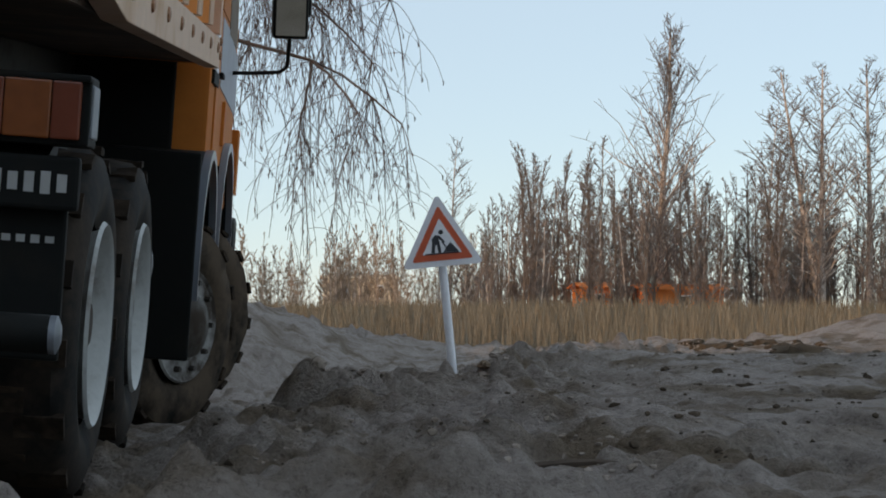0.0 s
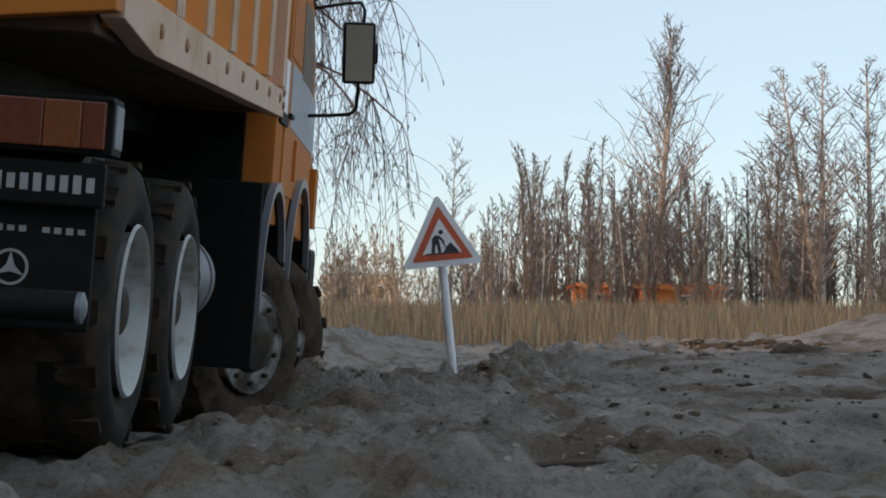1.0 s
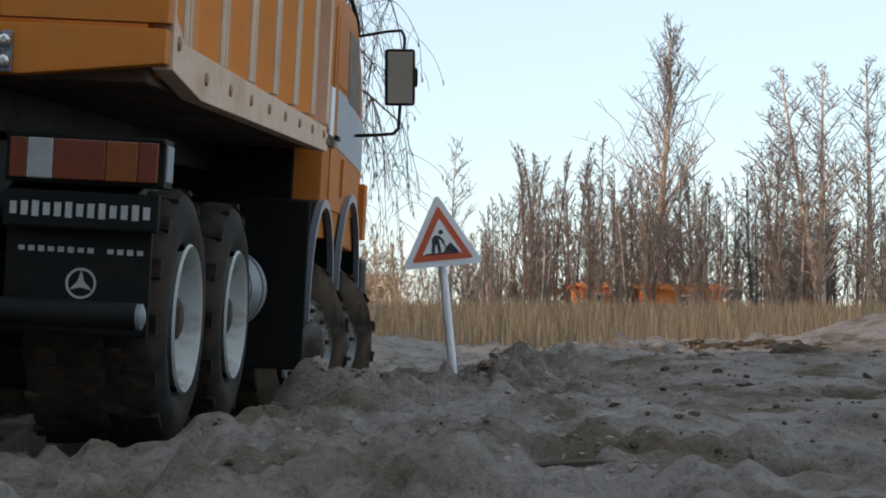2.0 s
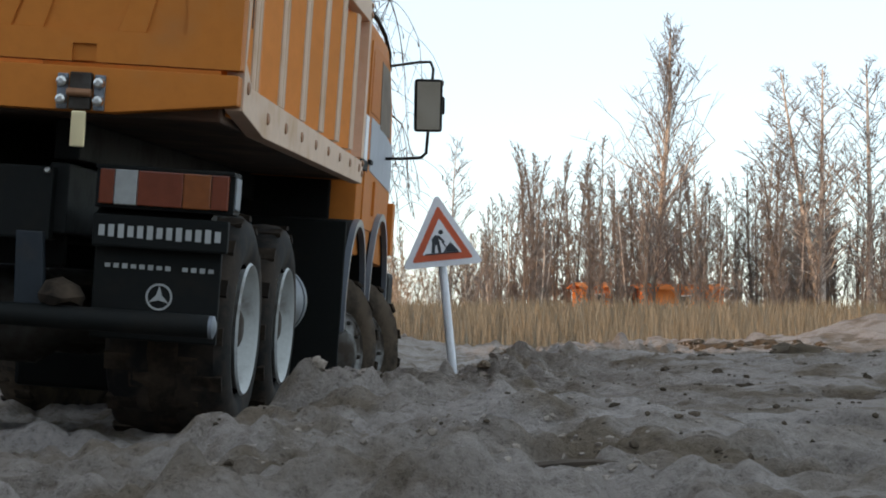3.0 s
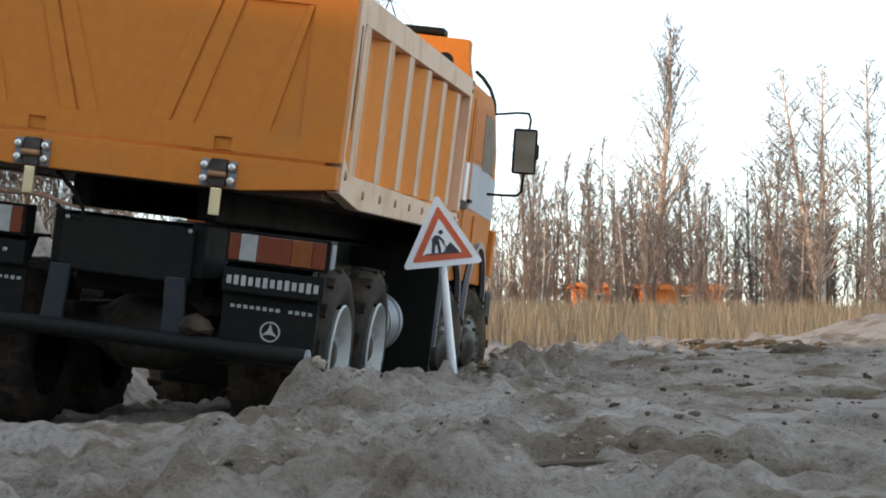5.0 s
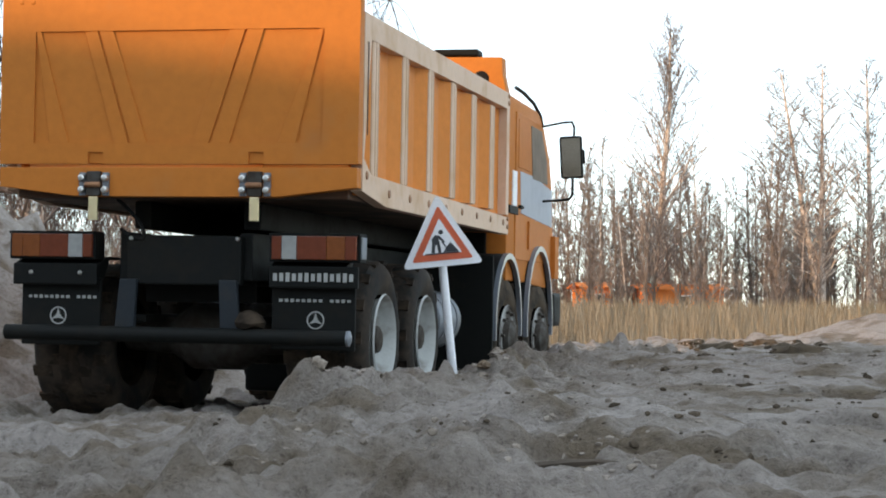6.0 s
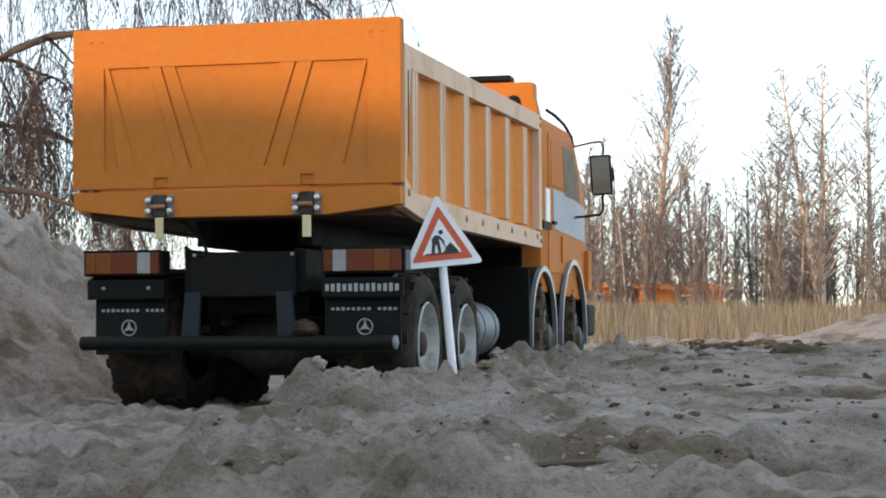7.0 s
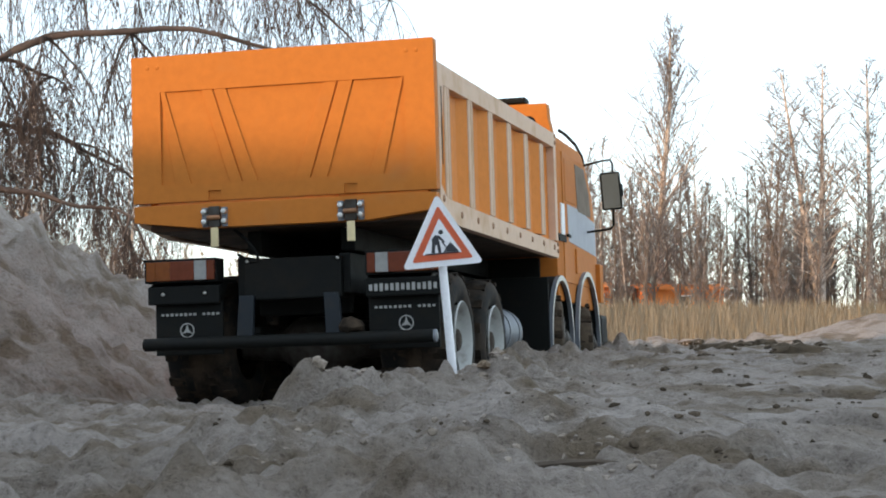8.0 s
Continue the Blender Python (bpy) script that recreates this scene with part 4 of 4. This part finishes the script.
def make_weeping_birch():
    """The near birch: its trunk stands beside the view, its limbs and hanging twigs reach into it."""
    rng = random.Random(5)
    tree = tagged(empty("weeping_birch"), "large leafless weeping birch with hanging twigs", "tree")
    wood, twigs = Rods(7), Rods(3)
    y0 = 9.0
    base = Vector((-2.75, y0, ground_at(-2.75, y0) - 0.1))
    pts = bend(rng, base, Vector((0.05, 0, 1)), 4.6, 14, 0.03)
    wood.add(pts, 0.11, 0.03)
    limbs = []
    # foot height, reach to the right, height at the top of the arc, height at the tip, depth of the tip
    for z0, reach, top, tip, dy in ((0.85, 2.56, 1.44, 0.95, -0.3), (1.15, 2.40, 1.90, 1.35, 0.3), (1.5, 2.50, 2.25, 1.55, -0.2), (0.98, 1.45, 0.68, 0.46, -0.3),
                                    (0.95, 1.35, 1.02, 0.55, 0.5), (1.9, 2.3, 2.6, 1.9, 0.6), (0.75, 0.95, 1.3, 1.1, 0.1), (2.2, 1.5, 2.8, 2.4, -0.6)):
        line = []
        for k in range(19):
            u = k / 18
            z = z0 * (1 - u) ** 2 + (2 * top - (z0 + tip) / 2) * 2 * u * (1 - u) + tip * u * u
            wob = 0.035 * math.sin(9 * u + z0 * 7) + 0.02 * math.sin(23 * u + reach * 5)
            line.append(Vector((base.x + reach * u, y0 + dy * u + wob, z + wob * 0.8)))
        wood.add(line, 0.026 if z0 < 1.6 else 0.02, 0.004)
        limbs.append(line)
        for k in range(7):
            p = line[rng.randint(4, 16)]
            side = bend(rng, p, Vector((rng.uniform(-0.4, 0.5), rng.uniform(-0.7, 0.7), rng.uniform(-0.7, 0.1))), rng.uniform(0.25, 0.55), 7, 0.16, 0.12)
            wood.add(side, 0.008, 0.003)
            limbs.append(side)
    for line in limbs:
        long = len(line) > 10
        for k in range(62 if long else 13):
            i = rng.randint(2, len(line) - 1)
            p = line[i]
            drop = rng.uniform(0.25, 1.0) * min(1.0, max(0.25, p.z - 0.25))
            tw = bend(rng, p, Vector((rng.uniform(-0.5, 0.4), rng.uniform(-0.4, 0.4), rng.uniform(-1.0, 0.1))), drop, 9, 0.11, 0.26)
            twigs.add(tw, 0.0024, 0.0013)
            for e in range(rng.randint(4, 8)):
                q = tw[rng.randint(2, 8)]
                sub = bend(rng, q, Vector((rng.uniform(-1, 1), rng.uniform(-1, 1), rng.uniform(-1.2, 0.2))), rng.uniform(0.06, 0.26), 4, 0.18, 0.25)
                twigs.add(sub, 0.0016, 0.0010)
                if rng.random() < 0.3:
                    c = sub[-1]
                    twigs.add([c, c + Vector((0.002, 0, -0.010)), c + Vector((0, 0, -0.022))], 0.0045, 0.002)
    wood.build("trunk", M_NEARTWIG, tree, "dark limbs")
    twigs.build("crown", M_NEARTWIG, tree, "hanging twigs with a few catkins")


# ---------------------------------------------------------------- dry grass
def make_grass():
    rng = np.random.RandomState(4)
    verts, faces = [], []
    def blades(count, x0, x1, y0, y1, h0, h1, width):
        ys = y0 + (y1 - y0) * rng.rand(count) ** 1.2
        half = 0.27 * ys + 0.6
        xs = np.where(rng.rand(count) < 0.85, (rng.rand(count) * 2 - 1) * half, x0 + (x1 - x0) * rng.rand(count))
        patch = 0.55 + 0.45 * np.clip(fbm(xs, ys, 0.5, 91, 3) + 0.5, 0, 1.4)
        keep = fbm(xs, ys, 0.9, 95, 3) + 0.55 > rng.rand(count) * 0.9 * np.clip((8 - ys) / 3, 0.15, 1)
        hs = (h0 + (h1 - h0) * rng.rand(count)) * patch
        zs = ground_height(xs, ys)
        for x, y, z, h, ok in zip(xs, ys, zs, hs, keep):
            if not ok:
                continue
            a, lx, ly = rng.rand() * 3.14, (rng.rand() - 0.5) * 0.42 * h, (rng.rand() - 0.5) * 0.4 * h
            w = width * (0.6 + 0.8 * rng.rand()) * (0.6 + y / 20)
            cx, cy = math.cos(a) * w, math.sin(a) * w
            b = len(verts)
            verts.extend(((x - cx, y - cy, z - 0.01), (x + cx, y + cy, z - 0.01), (x + lx * 0.4 + cx * 0.7, y + ly * 0.4 + cy * 0.7, z + h * 0.6),
                          (x + lx * 0.4 - cx * 0.7, y + ly * 0.4 - cy * 0.7, z + h * 0.6), (x + lx, y + ly, z + h)))
            faces.extend(((b, b + 1, b + 2, b + 3), (b + 3, b + 2, b + 4)))
    blades(20000, -3, 4, 2.9, 5.5, 0.02, 0.09, 0.0011)
    blades(30000, -4, 4, 4.5, 8.0, 0.04, 0.15, 0.0011)
    blades(38000, -6, 6, 7.0, 13.0, 0.06, 0.22, 0.0018)
    blades(34000, -14, 14, 12.0, 26.0, 0.07, 0.27, 0.0034)
    blades(26000, -20, 20, 24.0, 42.0, 0.12, 0.31, 0.0068)
    ob = mesh_object("dry_grass", verts, faces, M_GRASS)
    tagged(ob, "tall dry yellow-brown grass on the field", "grass", kind="stuff")


# ---------------------------------------------------------------- far patches of warm glow behind the trees, drawn as made-up sheds
def make_shed(x, y, width, height, wall, label):
    shed = tagged(empty("shed"), label, "shed")
    shed.matrix_world = pose(x, y, ground_at(x, y) - 0.05, 0, 0, 8)
    w = width / 2
    part("wall", box(-w, w, 0, 1.2, 0, height), wall, shed)
    part("roof", prism([(-0.06, height), (0.6, height + 0.10), (1.26, height), (1.26, height + 0.03), (0.6, height + 0.13), (-0.06, height + 0.03)], "x", -w - 0.1, w + 0.1), wall, shed)
    n = max(1, int(width / 1.0))
    for k in range(n):
        u = -w + width * (k + 0.5) / n
        win = part("window", box(u - 0.10, u + 0.10, -0.03, 0.01, height * 0.5, height * 0.8), M_GLASS, shed)
        part("window_frame", box(u - 0.12, u + 0.12, -0.02, 0.005, height * 0.46, height * 0.84), M_WHITE, win)


# vivid orange: the sunlight on the far patches is put into the colour
M_SUNLIT_ORANGE = plain("sunlit_orange_wall", (0.78, 0.22, 0.05), 0.85, 0.0, 0.3, 3.0)
M_CREAM = plain("cream_render", (0.72, 0.55, 0.38), 0.85, 0.0, 0.12, 3.0)


# ---------------------------------------------------------------- clods, sticks and blades on the near sand
def make_clods():
    rng = random.Random(21)
    def lump(name, x, y, size, mat, label):
        bm = bmesh.new()
        bmesh.ops.create_icosphere(bm, subdivisions=3, radius=size)
        sx, sy, sz, seed = rng.uniform(0.8, 1.5), rng.uniform(0.7, 1.2), rng.uniform(0.5, 0.85), rng.uniform(0, 50)
        for v in bm.verts:
            n = noise.noise(v.co / size * 1.3 + Vector((seed, 0, 0))) * 0.55 + noise.noise(v.co / size * 4.0 + Vector((0, seed, 0))) * 0.4
            v.co = Vector((v.co.x * sx, v.co.y * sy, v.co.z * sz)) * (1 + n)
        ob = part(name, bm, mat, None, "", True)
        ob.location = (x, y, ground_at(x, y) + size * 0.12)
        ob.rotation_euler = (0, 0, rng.uniform(0, 6))
        tagged(ob, label, "clod", "clods on the sand")
    # dark soil clods strewn over the shoulder
    for k in range(80):
        y = rng.uniform(0.40, 1.9)
        x = rng.uniform(-0.02, 0.24 * y)
        if x < float(np.interp(y, EDGE_Y, EDGE_X)) + 0.02:
            continue
        lump("soil_clod", x, y, (0.0008 + 0.0030 * rng.random() ** 2.5) * (0.7 + 0.5 * y), M_CLOD, "small dark soil clod on the sand")
    # brown lumps in the hollow beside the rut
    for k in range(13):
        lump("sand_lump", -0.048 + rng.uniform(-0.016, 0.016), 0.531 + rng.uniform(-0.006, 0.005), rng.uniform(0.0016, 0.0030), M_BROWN, "brown lump of sand in a hollow")
    for k in range(16):
        lump("sand_lump", rng.uniform(-0.012, 0.036), rng.uniform(0.80, 0.905), rng.uniform(0.0018, 0.0040), M_BROWN, "brown lump of sand at the foot of the sign")
    # crumbled lumps of sand thrown up along the rut
    for k in range(60):
        y = rng.uniform(0.5, 1.12)
        x = float(np.interp(y, EDGE_Y, EDGE_X)) + rng.uniform(-0.002, 0.045)
        lump("sand_lump", x, y, rng.uniform(0.0014, 0.0034), M_LUMP, "crumbled lump of damp sand beside the rut")


def make_sticks():
    rng = random.Random(8)
    for x, y, ln, lean, up in ((-0.032, 0.70, 0.014, 0.5, 0.9), (-0.048, 0.66, 0.012, -1.0, 0.2), (-0.075, 0.93, 0.016, -0.9, 0.25), (0.004, 0.345, 0.030, 1.0, 0.12), (0.13, 0.44, 0.022, 1.0, 0.2), (0.30, 1.25, 0.02, 0.1, 1.0), (-0.036, 0.76, 0.022, 0.25, 1.0)):
        pts = bend(rng, Vector((0, 0, -0.003)), Vector((lean, 0.1, up)), ln, 6, 0.22)
        st = part("stick", tube(pts, [0.0011, 0.0011, 0.0010, 0.0009, 0.0008, 0.0006, 0.0004], 6), M_STICK, None, "", True)
        st.location = (x, y, ground_at(x, y))
        tagged(st, "thin dark broken stick stuck in the sand", "stick", "sticks on the sand")


M_BROWN = plain("brown_sand", (0.18, 0.132, 0.095), 0.95, 0.0, 0.3, 120.0, 0.001, 0.1)
M_LUMP = dusty("damp_sand_lump", (0.25, 0.205, 0.17), (0.36, 0.305, 0.27), 0.95, 0.5, 160.0, spec=0.1)
make_woods()
make_weeping_birch()
make_shed(4.70, 36.6, 1.60, 0.60, M_SUNLIT_ORANGE, "low shed shape standing for an orange sunlit patch behind the trees")
make_shed(3.03, 36.6, 0.54, 0.62, M_SUNLIT_ORANGE, "low shed shape standing for an orange sunlit patch behind the trees")
make_shed(-2.6, 60.0, 2.3, 1.2, M_CREAM, "cream wall shape standing for a pale warm patch behind the trees")
make_grass()
def make_crumbs(name, count, material, label, seed, along_rut, small, large):
    """Thousands of small angular crumbs lying on the sand."""
    rng = np.random.RandomState(seed)
    y = 0.32 + 1.5 * rng.rand(count) ** 1.3
    if along_rut:
        x = np.interp(y, EDGE_Y, EDGE_X) + 0.03 + 0.03 * rng.randn(count)
    else:
        x = -0.10 + (0.12 + 0.25 * y) * rng.rand(count)
    keep = (x > np.interp(y, EDGE_Y, EDGE_X) - 0.01) & (fbm(x, y, 12.0, seed, 3) > rng.rand(count) * 1.2 - 0.6)
    x, y = x[keep], y[keep]
    z = ground_height(x, y)
    size = small + (large - small) * rng.rand(len(x)) ** 3
    bm = bmesh.new()
    bmesh.ops.create_icosphere(bm, subdivisions=1, radius=1.0)
    shape = np.array([tuple(v.co) for v in bm.verts]) * (1.0, 1.0, 0.7)
    tris = np.array([[v.index for v in f.verts] for f in bm.faces])
    bm.free()
    n, k = len(x), len(shape)
    p = shape[None] * (0.65 + 0.7 * rng.rand(n, k, 1)) * (0.7 + 0.7 * rng.rand(n, 1, 3)) * size[:, None, None]
    v = np.stack([x[:, None] + p[..., 0], y[:, None] + p[..., 1], z[:, None] + 0.1 * size[:, None] + p[..., 2]], -1).reshape(-1, 3)
    f = (tris[None] + k * np.arange(n)[:, None, None]).reshape(-1, 3)
    ob = mesh_object(name, v.tolist(), f.tolist(), material)
    tagged(ob, label, "crumbs", kind="stuff")


def make_turf():
    """Dark torn turf along the far edge of the churned sand."""
    rng = random.Random(31)
    for k in range(24):
        x, y = (rng.uniform(0.22, 0.30), rng.uniform(1.55, 1.8)) if k < 15 else (rng.uniform(0.235, 0.29), rng.uniform(1.22, 1.34))
        size = rng.uniform(0.004, 0.011)
        bm = bmesh.new()
        bmesh.ops.create_icosphere(bm, subdivisions=3, radius=size)
        seed = rng.uniform(0, 50)
        for v in bm.verts:
            n = noise.noise(v.co / size * 1.4 + Vector((seed, 0, 0))) * 0.6 + noise.noise(v.co / size * 4.0 + Vector((0, seed, 0))) * 0.4
            v.co = Vector((v.co.x * 1.5, v.co.y, v.co.z * 0.6)) * (1 + n)
        ob = part("turf_clump", bm, M_TURF, None, "", True)
        ob.location = (x, y, ground_at(x, y) + size * 0.1)
        tagged(ob, "dark torn clump of turf and soil", "turf", "turf clumps on the sand")


make_clods()
make_turf()
make_crumbs("sand_crumbs", 7000, M_LUMP, "loose crumbs of damp sand along the rut", 3, True, 0.0003, 0.0011)
make_crumbs("soil_crumbs", 2600, M_CLOD, "scattered crumbs of dark soil on the sand", 7, False, 0.0003, 0.0012)
make_sticks()


# ---------------------------------------------------------------- what moves
TRUCK_ROWS = [
    (0.0, pose(-0.1399, 0.3117, 0.1652, 2.47, 3.94, 3.89)),
    (0.5, pose(-0.1457, 0.3557, 0.1681, 2.08, 4.76, 1.87)),
    (1.0, pose(-0.1494, 0.3913, 0.1704, 0.68, 4.21, -0.43)),
    (1.5, pose(-0.1515, 0.4255, 0.1672, 1.03, 3.11, -1.54)),
    (1.7, pose(-0.1511, 0.4437, 0.1674, 0.83, 3.17, -2.11)),
    (2.8, pose(-0.1441, 0.5264, 0.1641, 0.41, 2.81, -3.27)),
    (3.0, pose(-0.1402, 0.5409, 0.1647, 0.28, 3.94, -3.12)),
    (3.5, pose(-0.1334, 0.5794, 0.1645, 0.22, 4.98, -3.53)),
    (4.0, pose(-0.1249, 0.6257, 0.1631, -0.10, 7.72, -4.09)),
    (4.5, pose(-0.1236, 0.6599, 0.1597, 0.27, 7.13, -5.89)),
    (4.7, pose(-0.1222, 0.6825, 0.1562, 0.98, 7.71, -6.38)),
    (5.8, pose(-0.1180, 0.7995, 0.1543, 0.18, 2.17, -11.85)),
    (6.0, pose(-0.1169, 0.8175, 0.1536, 0.06, 1.02, -12.27)),
    (6.5, pose(-0.1090, 0.8560, 0.1517, -0.50, -0.10, -13.14)),
    (7.0, pose(-0.0999, 0.8938, 0.1489, -0.49, -0.42, -13.56)),
    (7.5, pose(-0.0931, 0.9325, 0.1484, -0.84, -1.12, -14.04)),
    (8.0, pose(-0.0833, 0.9728, 0.1488, -1.59, -2.08, -13.33)),
]
# the dump body sinks back on to the frame, about a pivot near its tail, in degrees
TIP = ((0, 0.5, 1, 1.5, 1.7, 2.8, 3, 3.5, 4, 4.5, 4.7, 5.8, 6, 6.5, 7, 7.5, 8),
       (3.27, 2.93, 2.61, 2.13, 1.97, 1.07, 1.00, 0.78, 0.45, 0.24, 0.00, 0.00, 0.00, 0.02, 0.01, 0.00, 0.07))
# the front axles hang on their springs at first
DROOP = ((0.0, 2.8, 4.5, 5.8, 6.5, 8.0), (0.015, 0.017, 0.011, 0.005, 0.0, 0.0))
STEER = ((0.0, 0.5, 1.5, 2.8, 4.0, 4.7, 5.8, 6.5, 7.0, 8.0), (-33.0, -38.0, -32.0, -33.0, -31.0, -24.0, -6.0, 0.0, 9.0, 14.0))


def motions():
    walk(truck, TRUCK_ROWS)
    times = [t for t, m in TRUCK_ROWS]
    gone = [0.0]
    for (t0, a), (t1, b) in zip(TRUCK_ROWS, TRUCK_ROWS[1:]):
        gone.append(gone[-1] + (b.translation - a.translation).length)
    pivot = Matrix.Translation((0, 0.04, -0.02))
    for thing in tipping:
        walk(thing, [(t, pivot @ pose(0, 0, 0, np.interp(t, *TIP)) @ pivot.inverted()) for t in times])
    for wheel, s, axle, cx in wheels:
        y, z = AXLES[axle]
        rows = []
        for k in range(41):
            t = 0.2 * k
            spin = -math.degrees(np.interp(t, times, gone) / WHEEL_R)
            steer = np.interp(t, *STEER) * (0, 0, 0.8, 1)[axle]
            if s > 0:
                droop = np.interp(t, *DROOP) if axle > 1 else 0.0
            else:
                # the left wheels follow the rut on their springs
                place = [np.interp(t, times, [m[r][3] + m[r][0] * s * cx + m[r][1] * y + m[r][2] * (z - WHEEL_R) for q, m in TRUCK_ROWS]) for r in range(3)]
                droop = min(0.022, max(-0.003, place[2] + 0.001 - np.interp(place[1], RUT_Y, RUT_Z)))
            pin = 0.050 if axle > 1 else cx
            lever = cx - pin
            rows.append((t, pose(s * (pin + lever * math.cos(radians(steer))), y + s * lever * math.sin(radians(steer)), z - droop, spin, 0, steer)))
        walk(wheel, rows)


motions()
